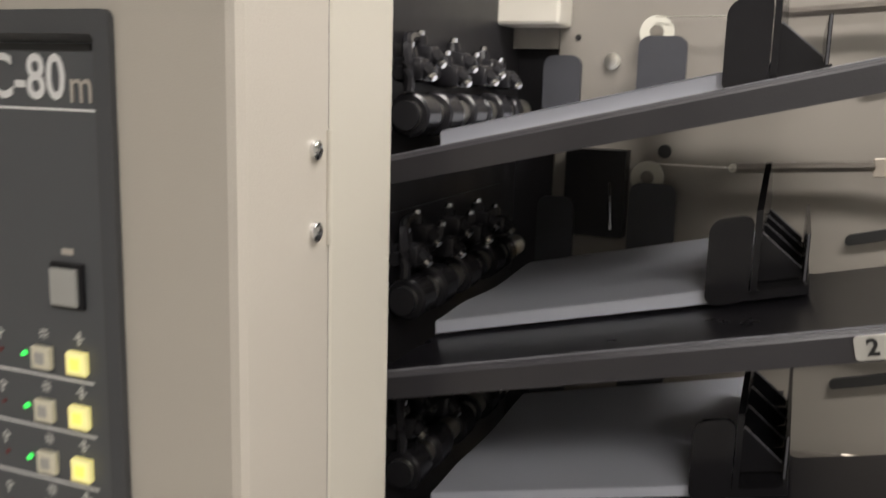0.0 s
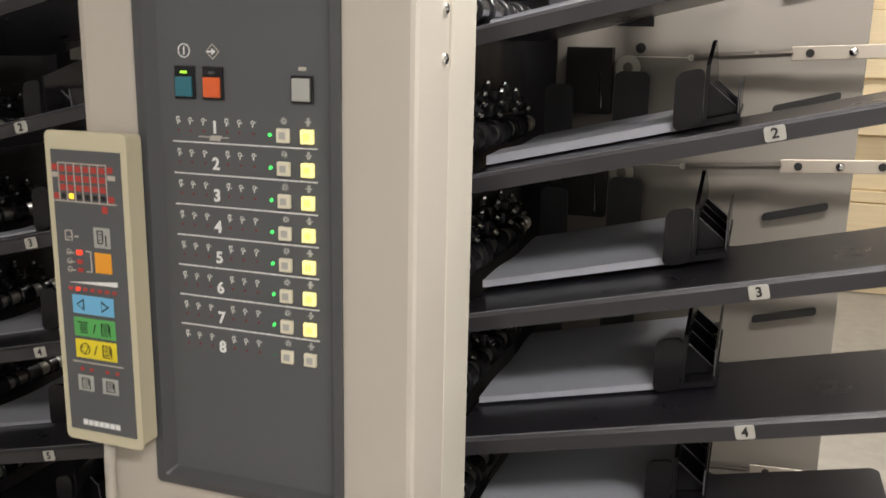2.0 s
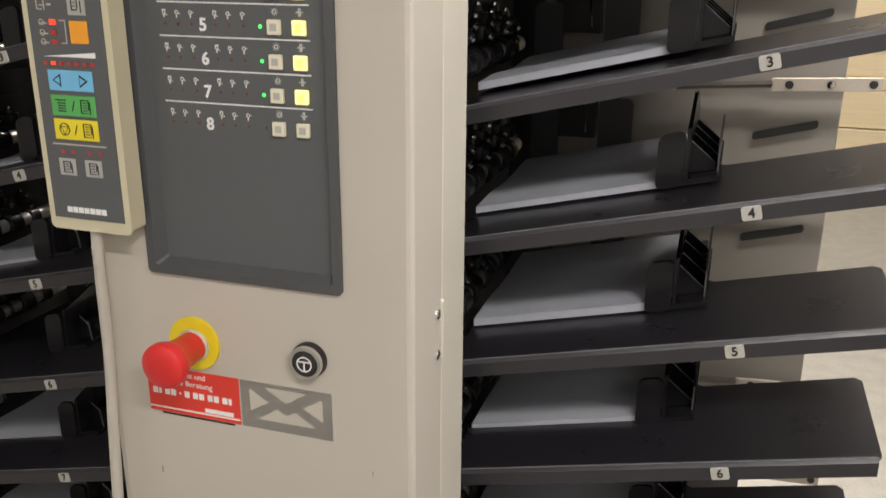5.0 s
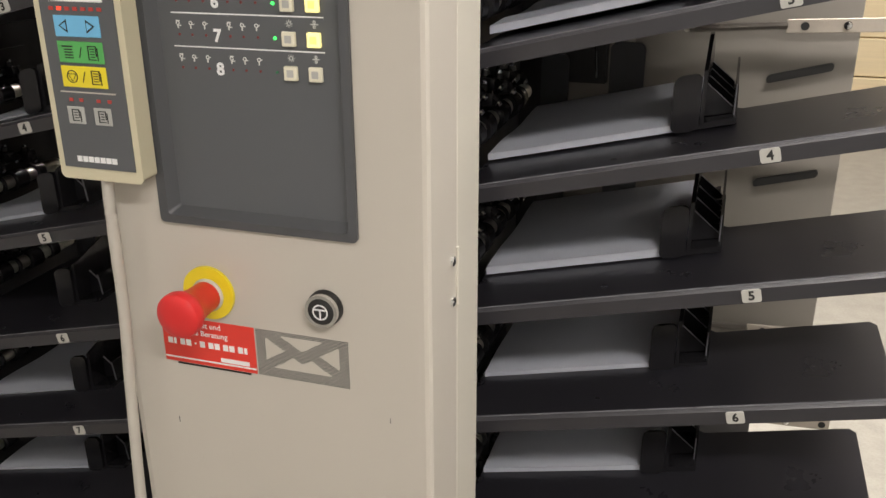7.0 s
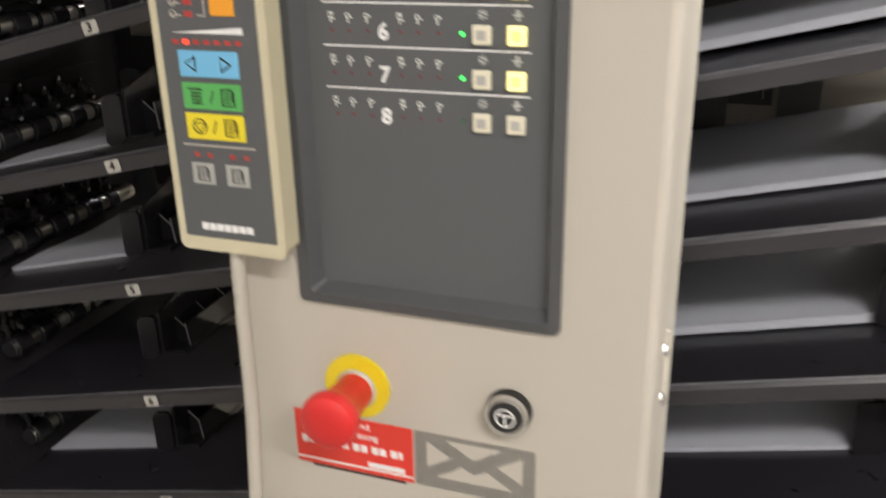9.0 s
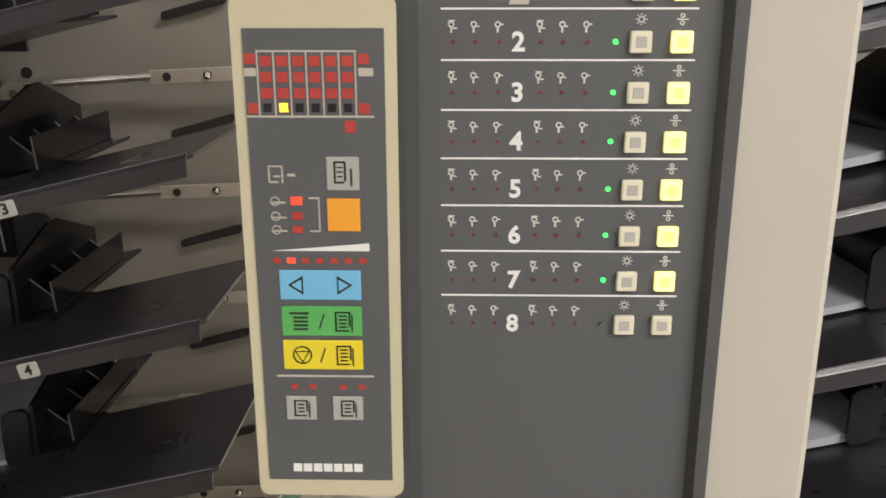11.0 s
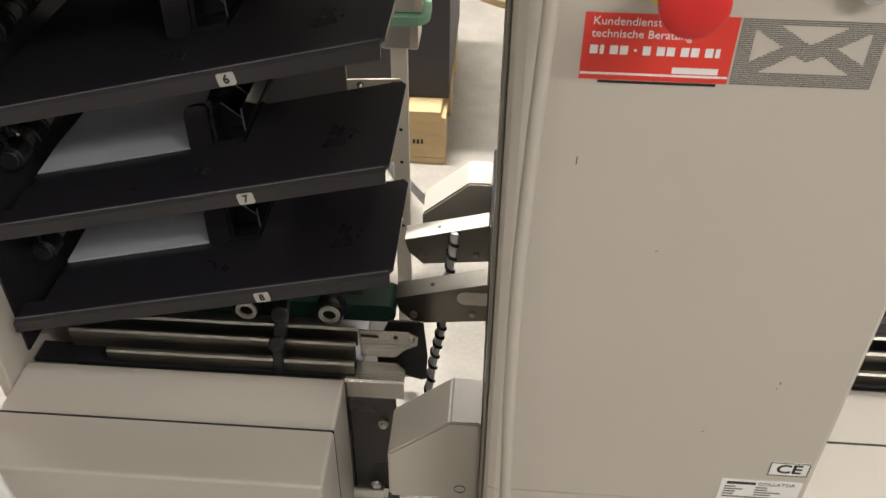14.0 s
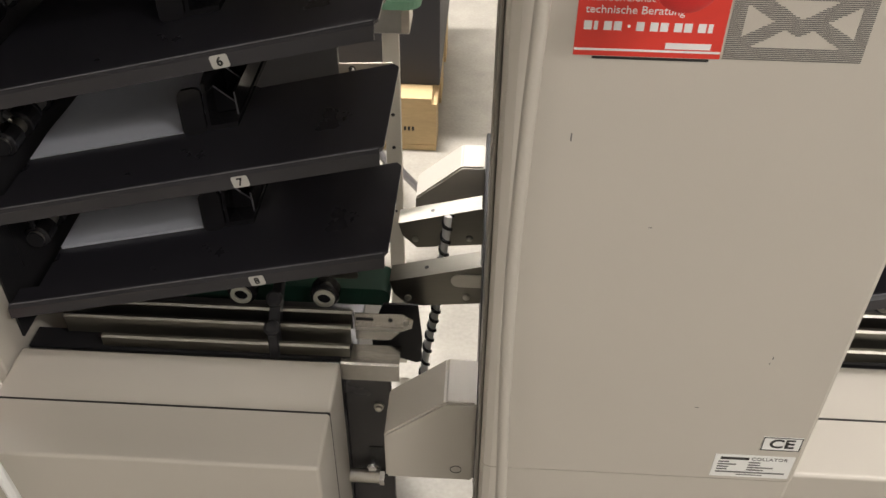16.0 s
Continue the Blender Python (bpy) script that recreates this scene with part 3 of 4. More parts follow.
for x in (-0.244, -0.115):
    bm = lathe(bmesh.new(), [(0.012, 0), (0.021, 0), (0.023, 0.004), (0.023, 0.022), (0.020, 0.026), (0.012, 0.026)], (x, 0.372, 0.828), (0, -1, 0), 24)
    wheel = part("press_roller", bm, RUBBER, tower, "black rubber press roller", smooth=True)
    part("hub", ring(bmesh.new(), (x, 0.3455, 0.828), (0, -1, 0), 0.0165, 0.0105, 0.004), WASHER, wheel, "cream plastic hub ring", smooth=True)
flap = bmesh.new()
prism(flap, rounded(-0.13, -0.066, 0.842, 0.858, 0.006), "y", 0.376, 0.380)
part("guide_flap", flap, DULL_STEEL, tower, "steel guide flap over the belt")
bm = bmesh.new()
prism(bm, [(0.258, 0.783), (0.276, 0.786), (0.312, 0.842), (0.365, 0.868), (0.365, 0.880), (0.300, 0.856), (0.262, 0.826)], "x", -0.187, -0.171)
bmesh.ops.bevel(bm, geom=list(bm.edges), offset=0.002, segments=1, affect="EDGES")
guide = part("belt_guide", bm, BLACK, tower, "black clamp across the delivery rails")
for y, z in ((0.272, 0.830), (0.305, 0.858)):
    part("clamp_knob", lathe(bmesh.new(), [(0.011, 0), (0.0125, 0.004), (0.0120, 0.012), (0.008, 0.016)], (-0.179, y, z), (0, -0.6, 0.8), 14), BLACK, guide, smooth=True)
# exit plate with a slot and a hole, hooked at its end
bm = bmesh.new()
prism(bm, [(-0.062, 0.842), (0.012, 0.842), (0.026, 0.832), (0.024, 0.816), (0.006, 0.806), (-0.010, 0.788), (-0.062, 0.788)], "y", 0.300, 0.302)
ep = part("exit_plate", bm, STEEL, tower, "polished steel exit plate with a hooked end")
part("plate_slot", cube(-0.060, -0.034, 0.2990, 0.2998, 0.829, 0.8335), INK, ep)
part("plate_hole", rod(bmesh.new(), (-0.008, 0.2998, 0.831), (-0.008, 0.2990, 0.831), 0.0035, seg=10), INK, ep)
part("plate_screw", lathe(bmesh.new(), [(0.0050, 0), (0.0050, 0.0025), (0.002, 0.004)], (0.016, 0.2998, 0.828), (0, -1, 0), 10), ZINC, ep)
part("exit_tray", folded(-0.080, 0.008, 0.2545, 0.782, 0.040, 0.036), STEEL, tower, "polished folded exit plate")
part("exit_guard", prism(bmesh.new(), [(-0.040, 0.795), (-0.020, 0.846), (0.032, 0.846), (0.038, 0.775), (0.036, 0.725), (0.028, 0.722), (-0.040, 0.745)], "y", 0.318, 0.322), BLACK, tower, "black guard behind the exit plate")

right_tower = copy_thing(tower, pose(*RIGHT))
for o in list(right_tower.children_recursive):
    if o.name.startswith(("frame_post", "rear_flap", "drive_", "leg_hole")):
        bpy.data.objects.remove(o)
# on the first tower the springs are let out less
for o in tower.children:
    if o.name.startswith("spring"):
        o.location.x -= 0.035
# the bins of this tower hang a few millimetres out of line
BIN_SAG = (0, -0.003, -0.007, -0.003, -0.002, 0.003, 0.0, 0.0)
right_trays = sorted((o for o in right_tower.children if o.name.startswith("tray")), key=lambda o: -o.location.z)
for o, dz in zip(right_trays, BIN_SAG):
    o.location.z += dz
    for c in o.children:
        if c.name.startswith("number_label"):
            c.location.x += 0.007
            c.location.z += 0.0016
pad = tagged(part("levelling_pad", cube(-0.60, 0.0, 0.24, 0.72, 0.0, 0.04, bevel=0.004), BLACK), "flat black pad under the collating tower", "pad")
pad.location = (RIGHT[0], 0, 0)

# ---------------- paper in the bins ----------------
sheet = {}
for base_at in (LEFT, RIGHT):
    for n in range(1, 9):
        if base_at is LEFT and n == 6:
            continue  # this bin is empty
        zl = LABEL8 + PITCH * (8 - n)
        thick = 0.013 if n == 1 else (0.005, 0.006, 0.0075)[(n * 5 + int(base_at[0] > 0)) % 3]
        if base_at is LEFT and n > 2:
            thick = (0.0, -0.001, 0.002)[n % 3]
        if thick not in sheet:
            bm = bmesh.new()
            prof = [(0.356 + 0.296 * k / 24, thick + 0.0022 * math.sin(2.6 * math.pi * k / 24) * min(1, k / 5)) for k in range(25)]
            prism(bm, [(0.652, -0.004), (0.3575, -0.004)] + prof, "x", -0.512, -0.2505)
            for v in bm.verts:
                v.co.z += SLOPE * v.co.x
            ob = part("paper_ream", bm, PAPER, smooth=True)
            tagged(ob, "thin ream of blank white paper in a bin", "paper", "paper in the bins")
            bm = bmesh.new()
            top = [(0.3545 + 0.296 * k / 24, thick + 0.0022 * math.sin(2.6 * math.pi * k / 24) * min(1, k / 5) + 0.0006) for k in range(25)]
            prism(bm, top + [(y, z + 0.0003) for y, z in reversed(top)], "x", -0.5105, -0.2512)
            for v in bm.verts:
                v.co.z += SLOPE * v.co.x
            part("top_sheet", bm, PAPER, ob, smooth=True)
            sheet[thick] = ob
            ob.location = Vector(base_at) + Vector((0, 0, zl + 0.0125 + SLOPE * 0.177))
        else:
            copy_thing(sheet[thick], pose(base_at[0], base_at[1], base_at[2] + zl + 0.0125 + SLOPE * 0.177))

# ---------------- control column ----------------
column = thing("control_column", (0, 0, 0), "tall beige control column with dark grey key panel", "control column")
SIDE = 0.165
PX0, PX1, PZ0, PZ1 = -0.127, 0.0935, 1.599, 2.166
body = bmesh.new()
LX = -0.200
back = [(SIDE, 0.020), (SIDE, 0.088), (LX, 0.088), (LX, 0.020)]
skin = [(LX, 0.020), (LX, 0.010), (LX + 0.004, 0.003), (LX + 0.012, 0.0), (SIDE - 0.006, 0.0), (SIDE - 0.002, 0.002), (SIDE, 0.007), (SIDE, 0.020)]
prism(body, back, "z", 0.895, 2.40)
prism(body, skin, "z", 0.895, PZ0 + 0.003)
prism(body, skin, "z", PZ1 - 0.003, 2.40)
prism(body, skin[:4] + [(PX0 + 0.003, 0.0), (PX0 + 0.003, 0.020)], "z", PZ0 + 0.003, PZ1 - 0.003)
prism(body, [(PX1 - 0.003, 0.020), (PX1 - 0.003, 0.0)] + skin[4:], "z", PZ0 + 0.003, PZ1 - 0.003)
prism(body, [(p[0], p[1] + 0.002) for p in skin + back[1:3]], "z", 0.04, 0.891)
part("front_door", body, BEIGE, column, "beige sheet metal front door")
bm = cube(LX + 0.002, SIDE - 0.0005, 0.0895, 0.176, 0.02, 2.41, bevel=0.004)
part("rear_housing", bm, BEIGE_LIGHT, column, "light beige rear housing")
part("plinth", cube(-0.18, SIDE - 0.01, 0.02, 0.17, 0, 0.04), BLACK, column)
part("left_trim", cube(LX - 0.005, LX - 0.0005, 0.03, 0.17, 0.05, 2.40, bevel=0.002), PLATE, column, "grey-beige metal edge trim")
part("door_seam", cube(SIDE - 0.006, SIDE - 0.0006, 0.0878, 0.0898, 0.05, 2.40), INK, column, "dark seam behind the door edge")
for z in (1.537, 2.074):
    hinge = part("hinge", rod(bmesh.new(), (SIDE + 0.0008, 0.0885, z - 0.033), (SIDE + 0.0008, 0.0885, z + 0.033), 0.0022, seg=10), BEIGE_LIGHT, column)
    for dz in (-0.0235, 0.0225):
        part("screw", lathe(bmesh.new(), [(0.0058, 0), (0.0055, 0.0022), (0.003, 0.0035)], (SIDE, 0.073, z + dz), (1, 0, 0), 14), CHROME, hinge, "bright cross-head screw", smooth=True)

# key panel: bezel round a sunk plate
bm = bmesh.new()
o = rounded(PX0, PX1, PZ0, PZ1, 0.005)
i0 = rounded(PX0 + 0.011, PX1 - 0.009, PZ0 + 0.009, PZ1 - 0.012, 0.004)
i1 = rounded(PX0 + 0.019, PX1 - 0.013, PZ0 + 0.017, PZ1 - 0.016, 0.003)
rows = []
for pts, y in ((o, -0.0003), (o, -0.0045), (i0, -0.0055), (i1, 0.0062)):
    rows.append([bm.verts.new((p[0], y, p[1])) for p in pts])
for a, b in zip(rows, rows[1:]):
    for k in range(len(a)):
        bm.faces.new((a[k], a[(k + 1) % len(a)], b[(k + 1) % len(a)], b[k]))
part("panel_bezel", bm, BEZEL, column, "charcoal moulded panel bezel")
panel = part("key_panel", cube(PX0 + 0.010, PX1 - 0.008, 0.0060, 0.0110, PZ0 + 0.008, PZ1 - 0.010), PANEL_GREY, column, "dark grey panel film with white print")
FY = 0.0059
part("slot", cube(-0.10, 0.073, FY - 0.001, FY, 2.146, 2.1495), INK, panel)


def bar(name, x0, x1, z0, z1, material, parent, y=FY, t=0.0005, label=""):
    return part(name, cube(x0, x1, y - t, y, z0, z1), material, parent, label)


# title block: maker's mark as plain shapes, the words beside it lettered
bar("title_rule", -0.098, 0.074, 2.1148, 2.1162, WHITE, panel)
for k, (x, w) in enumerate(((-0.0955, 0.009), (-0.0855, 0.007), (-0.0775, 0.005), (-0.0715, 0.003), (-0.0675, 0.006), (-0.0605, 0.007), (-0.0525, 0.007))):
    x0 = -0.098 + (x + 0.0955) * 1.40
    bar("maker_mark", x0, x0 + w * 1.36, 2.1345, 2.1415, WHITE, panel)
word("title_word", "COLLATOR", 0.0135, (-0.098, FY - 0.0004, 2.1245), STICKER_LIGHT, panel, align="LEFT", sx=1.05)
word("model_word", "MC-80", 0.0335, (0.0165, FY - 0.0004, 2.1310), WHITE, panel, bold=0.0004, sx=0.82)
word("model_word", "m", 0.0270, (0.0652, FY - 0.0004, 2.1275), STICKER_LIGHT, panel, sx=0.80)

# power and reset keys
for x, z, w, h, m, led in ((-0.0760, 2.0235, 0.0225, 0.031, TEAL, LED_POWER), (-0.0445, 2.0235, 0.0225, 0.031, ORANGE, BEZEL), (0.051, 2.0205, 0.0225, 0.0255, GREY_KEY, None)):
    key = part("key", cube(x - w / 2, x + w / 2, FY - 0.003, FY, z - h / 2, z + h / 2, bevel=0.0008), BLACK, panel, "black-framed push key")
    top = z + h / 2 - (0.010 if led else 0.0025)
    part("cap", cube(x - w / 2 + 0.002, x + w / 2 - 0.002, FY - 0.006, FY - 0.003, z - h / 2 + 0.002, top, bevel=0.001), m, key, {TEAL: "teal key cap", ORANGE: "orange key cap", GREY_KEY: "grey key cap"}[m])
    if led:
        part("indicator", cube(x - 0.0033, x + 0.0033, FY - 0.0045, FY - 0.003, top + 0.003, top + 0.0055), led, key)
ic = part("key_icon", ring(bmesh.new(), (-0.077, FY, 2.0535), (0, -1, 0), 0.0068, 0.0058, 0.0005), WHITE, panel)
bar("icon_bar", -0.0777, -0.0763, 2.0495, 2.0575, WHITE, ic)
DIAMOND = [(-0.0520, 2.0530), (-0.0450, 2.0460), (-0.0380, 2.0530), (-0.0450, 2.0600)]
bm = bmesh.new()
for (ax, az), (bx, bz) in zip(DIAMOND, DIAMOND[1:] + DIAMOND[:1]):
    rod(bm, (ax, FY - 0.0003, az), (bx, FY - 0.0003, bz), 0.0005, seg=4)
ic = part("key_icon", bm, STICKER_LIGHT, panel)
bar("icon_bar", -0.0510, -0.0455, 2.0522, 2.0538, WHITE, ic)
part("icon_arrow", prism(bmesh.new(), [(-0.0460, 2.0500), (-0.0415, 2.0530), (-0.0460, 2.0560)], "y", FY - 0.0005, FY), WHITE, ic)
bar("key_icon", 0.0465, 0.0545, 2.0375, 2.0410, STICKER_LIGHT, panel)

# eight rows of keys
LINE1, ROWP = 1.966, 0.0313


def icon_mesh(kind):
    bm = bmesh.new()
    if kind < 3:
        ring(bm, (0, 0, 0.0018), (0, -1, 0), 0.0021, 0.0012, 0.0004, 8)
        box(bm, -0.0006, 0.0006, -0.0004, 0, -0.0032, 0.0)
        box(bm, 0.001, 0.0036, -0.0004, 0, 0.0002 + 0.0012 * (kind - 1), 0.0011 + 0.0012 * (kind - 1))
        if kind == 0:
            box(bm, -0.0018, 0.0024, -0.0004, 0, 0.0036, 0.0044)
    elif kind == 3:
        ring(bm, (0, 0, 0), (0, -1, 0), 0.0021, 0.0014, 0.0004, 10)
        for a in range(8):
            c, s = math.cos(a * math.pi / 4), math.sin(a * math.pi / 4)
            rod(bm, (0.0027 * c, -0.0002, 0.0027 * s), (0.0036 * c, -0.0002, 0.0036 * s), 0.0004, seg=4)
    else:
        box(bm, -0.0036, 0.0036, -0.0004, 0, -0.0004, 0.0004)
        ring(bm, (0, 0, 0.0022), (0, -1, 0), 0.0015, 0.0008, 0.0004, 8)
        ring(bm, (0, 0, -0.0022), (0, -1, 0), 0.0015, 0.0008, 0.0004, 8)
    bmesh.ops.scale(bm, verts=bm.verts, vec=(1.0, 1.0, 1.0))
    return bm


ICON = mat("pale_grey_icon_print", (0.66, 0.66, 0.63), 0.5, var=0.02, bump=0)
stock_ = {}


def stamp(name, key, make, material, parent, at):
    if key not in stock_:
        stock_[key] = part(name, make(), material, parent)
        stock_[key].location = at
        return stock_[key]
    o = stock_[key].copy()
    scene.collection.objects.link(o)
    o.parent = parent
    o.location = at
    return o


for n in range(1, 9):
    zr = LINE1 - ROWP * (n - 1)
    if n < 8:
        stamp("row_line", "line", lambda: cube(-0.0795, 0.0795, -0.0005, 0, -0.0006, 0.0006), WHITE, panel, (-0.0145, FY, zr))
    word("row_figure", str(n), 0.0165, (-0.0455, FY - 0.0004, zr + (0.0107 if n > 1 else 0.0150)), WHITE, panel, bold=0.0005)
    for k, x in enumerate((-0.0875, -0.0735, -0.0585, -0.0325, -0.0185, -0.0035)):
        stamp("row_icon", "icon%d" % (k % 3), lambda: icon_mesh(k % 3), ICON, panel, (x, FY, zr + 0.0200))
        stamp("row_lamp", "red", lambda: rod(bmesh.new(), (0, 0, 0), (0, -0.0008, 0), 0.0013, seg=8), LED_RED_OFF, panel, (x + 0.001, FY, zr + 0.0112))
    stamp("row_led", "led%d" % (n < 8), lambda: rod(bmesh.new(), (0, 0, 0), (0, -0.0018, 0), 0.0017 if n < 8 else 0.0013, 0.0012, 10), LED_GREEN if n < 8 else LED_GREEN_OFF, panel, (0.0150, FY, zr + 0.0112))
    stamp("row_icon", "sun", lambda: icon_mesh(3), ICON, panel, (0.0302, FY, zr + 0.0248))
    stamp("row_icon", "split", lambda: icon_mesh(4), ICON, panel, (0.0556, FY, zr + 0.0248))
    for x, m, kk in ((0.0302, KEY_WHITE, "kw"), (0.0556, KEY_LIT if n < 8 else KEY_WHITE, "ky" if n < 8 else "kw")):
        k2 = stamp("row_key", kk, lambda: cube(-0.0068, 0.0068, -0.0045, 0, -0.0068, 0.0068, bevel=0.0012), m, panel, (x, FY, zr + 0.0112))
        stamp("key_lens", "lens" + kk, lambda: cube(-0.0034, 0.0034, -0.0004, 0, -0.0034, 0.0034, bevel=0.0003, seg=1), LABEL if kk == "kw" else KEY_GLOW, k2, (0, -0.0045, 0))
bar("paper_path_print", -0.064, -0.030, 1.9712, 1.9722, STICKER_LIGHT, panel)
for x in (-0.052, -0.046):
    bm = bmesh.new()
    prism(bm, [(x, 1.9685), (x + 0.006, 1.9685), (x + 0.008, 1.9735), (x + 0.002, 1.9735)], "y", FY - 0.0007, FY - 0.0002)
    part("paper_path_print", bm, STICKER_LIGHT, panel)

# emergency stop
EX, EZ = -0.0805, 1.5215
es = part("emergency_stop", ring(bmesh.new(), (EX, -0.0002, EZ + 0.0015), (0, -1, 0), 0.0298, 0.016, 0.004, 40), ESTOP_YELLOW, column, "emergency stop with a yellow collar", smooth=True)
part("neck", lathe(bmesh.new(), [(0.0185, 0), (0.0185, 0.006), (0.0165, 0.008), (0.0165, 0.018)], (EX, -0.0002, EZ), (0, -1, 0), 28), STICKER_LIGHT, es, "grey metal neck", smooth=True)
prof = [(0.0165, 0.006), (0.0168, 0.026), (0.0190, 0.040), (0.0220, 0.046), (0.0240, 0.050), (0.0245, 0.056), (0.0235, 0.061), (0.0190, 0.0645), (0.0100, 0.066), (0.002, 0.0665)]
part("mushroom_head", lathe(bmesh.new(), prof, (EX, 0, EZ), (0, -1, 0), 36), ESTOP_RED, es, "red mushroom push head", smooth=True)
# key switch
KX, KZ = 0.054, 1.5245
ks = part("key_switch", lathe(bmesh.new(), [(0.019, 0), (0.019, 0.004), (0.0185, 0.007), (0.0172, 0.009)], (KX, 0, KZ), (0, -1, 0), 32), INK, column, "round black push switch with chrome rim", smooth=True)
part("rim", ring(bmesh.new(), (KX, -0.006, KZ), (0, -1, 0), 0.0178, 0.0142, 0.007, 32), CHROME, ks, "chrome rim", smooth=True)
part("button", lathe(bmesh.new(), [(0.0142, 0), (0.0142, 0.011), (0.0125, 0.012)], (KX, -0.002, KZ), (0, -1, 0), 28), INK, ks, smooth=True)
sg = part("sign", ring(bmesh.new(), (KX, -0.0142, KZ), (0, -1, 0), 0.0085, 0.0070, 0.0004, 24), WHITE, ks)
bar("sign_bar", KX - 0.0008, KX + 0.0008, KZ - 0.0075, KZ + 0.003, WHITE, sg, -0.0142)
bar("sign_bar", KX - 0.006, KX + 0.006, KZ + 0.0018, KZ + 0.0034, WHITE, sg, -0.0142)

# red service sticker
st = part("service_sticker", cube(-0.146, -0.032, -0.0006, 0, 1.433, 1.488), STICKER_RED, column, "red service sticker with white print")
word("sticker_text", "Kundendienst und", 0.0092, (-0.140, -0.0008, 1.4815), WHITE, st, align="LEFT")
word("sticker_text", "technische Beratung", 0.0092, (-0.140, -0.0008, 1.4715), WHITE, st, align="LEFT")
x = -0.140
for k, w in enumerate((0.006, 0.003, 0.0, 0.006, 0.006, 0.0, 0.002, 0.0, 0.006, 0.0, 0.006, 0.006, 0.0, 0.006, 0.006, 0.0, 0.006, 0.0035)):
    if w:
        zz = 1.4585
        bar("number_bar", x, x + w, zz - (0.0036 if w > 0.0025 else 0.001), zz + (0.0036 if w > 0.0025 else 0.001), WHITE, st, -0.0006)
    x += w + 0.0016 if w else 0.003
bar("rule", -0.1455, -0.0325, 1.4375, 1.4392, WHITE, st, -0.0006)
bar("maker_mark", -0.0755, -0.0405, 1.4405, 1.4455, WHITE, st, -0.0006)
# shadow along the sticker's lower edge, drawn as a black strip
part("sticker_shadow_edge", cube(-0.131, -0.040, -0.0007, 0, 1.4302, 1.4322), INK, st)
# grey envelope sticker, made of fine lines
en = part("envelope_sticker", cube(-0.0300, 0.0765, -0.0004, 0, 1.4330, 1.4880), BEIGE, column, "grey sticker with a line-drawn envelope")
ex0, ex1, ez0, ez1 = -0.0300, 0.0765, 1.4330, 1.4880
cx, cz = (ex0 + ex1) / 2, (ez0 + ez1) / 2
wx, wz = ex1 - ex0, ez1 - ez0
LINES = 34


def light_at(u, v):
    """True inside one of the four pale fields of the envelope (u, v from 0 to 1)."""
    d = abs(u - 0.5)
    if 0.63 + d * 1.2 < v < 0.90:
        return True
    if 0.19 < d < 0.40 and abs(v - 0.60) < (d - 0.19) * 1.15:
        return True
    return 0.22 < v < (0.37 + d * 1.1 if d < 0.1 else 0.48 - (d - 0.1) * 1.24)


for k in range(LINES):
    v = (k + 0.5) / LINES
    bm = bmesh.new()
    run, cells = None, 90
    for c in range(cells + 1):
        on = c < cells and not light_at((c + 0.5) / cells, v)
        if on and run is None:
            run = c
        if not on and run is not None:
            box(bm, ex0 + wx * run / cells, ex0 + wx * c / cells, -0.0007, -0.0004, ez0 + wz * (v - 0.27 / LINES), ez0 + wz * (v + 0.27 / LINES))
            run = None
    part("print_line", bm, STICKER_GREY, en)
# small scuffs in the paint
for x, z, w, h in ((0.091, 1.098, 0.0012, 0.004), (0.0895, 1.090, 0.001, 0.003), (-0.140, 1.352, 0.0012, 0.008), (-0.06, 1.262, 0.003, 0.0009), (0.12, 1.40, 0.0008, 0.006), (0.028, 1.018, 0.004, 0.0008)):
    part("scuff", cube(x, x + w, -0.00015, 0.0002, z, z + h), STICKER_GREY, column)
# conformity mark and rating plate
ce = part("mark_plate", cube(0.1125, 0.1565, -0.0006, 0, 0.9515, 0.9750), BIN_WHITE, column, "white conformity mark with black print")
for a in ((0.1130, 0.1560, 0.9520, 0.9528), (0.1130, 0.1560, 0.9737, 0.9745), (0.1130, 0.1138, 0.9528, 0.9737), (0.1552, 0.1560, 0.9528, 0.9737)):
    bar("border", *a, INK, ce, -0.0006)
word("mark", "CE", 0.0205, (0.1345, -0.0008, 0.9632), INK, ce, bold=0.0004, sx=1.15)
rp = part("rating_plate", cube(0.0665, 0.1560, -0.0006, 0, 0.9005, 0.9405), BIN_WHITE, column, "white rating plate with small black print")
bar("maker_mark", 0.073, 0.105, 0.9325, 0.9365, INK, rp, -0.0006)
word("plate_word", "COLLATOR", 0.0072, (0.128, -0.0008, 0.9345), STICKER_GREY, rp, sx=1.1)
for k, z in enumerate((0.9280, 0.9235, 0.9190, 0.9145)):
    bar("print_bar", 0.0715, 0.0715 + (0.012, 0.021, 0.013, 0.012)[k], z - 0.0009, z + 0.0009, STICKER_GREY, rp, -0.0006)
    bar("print_bar", 0.106, 0.106 + (0.013, 0.014, 0.029, 0.019)[k], z - 0.0009, z + 0.0009, STICKER_GREY, rp, -0.0006)
bar("print_bar", 0.0715, 0.150, 0.9085, 0.9105, STICKER_GREY, rp, -0.0006)
bar("print_bar", 0.096, 0.126, 0.9045, 0.9056, STICKER_GREY, rp, -0.0006)

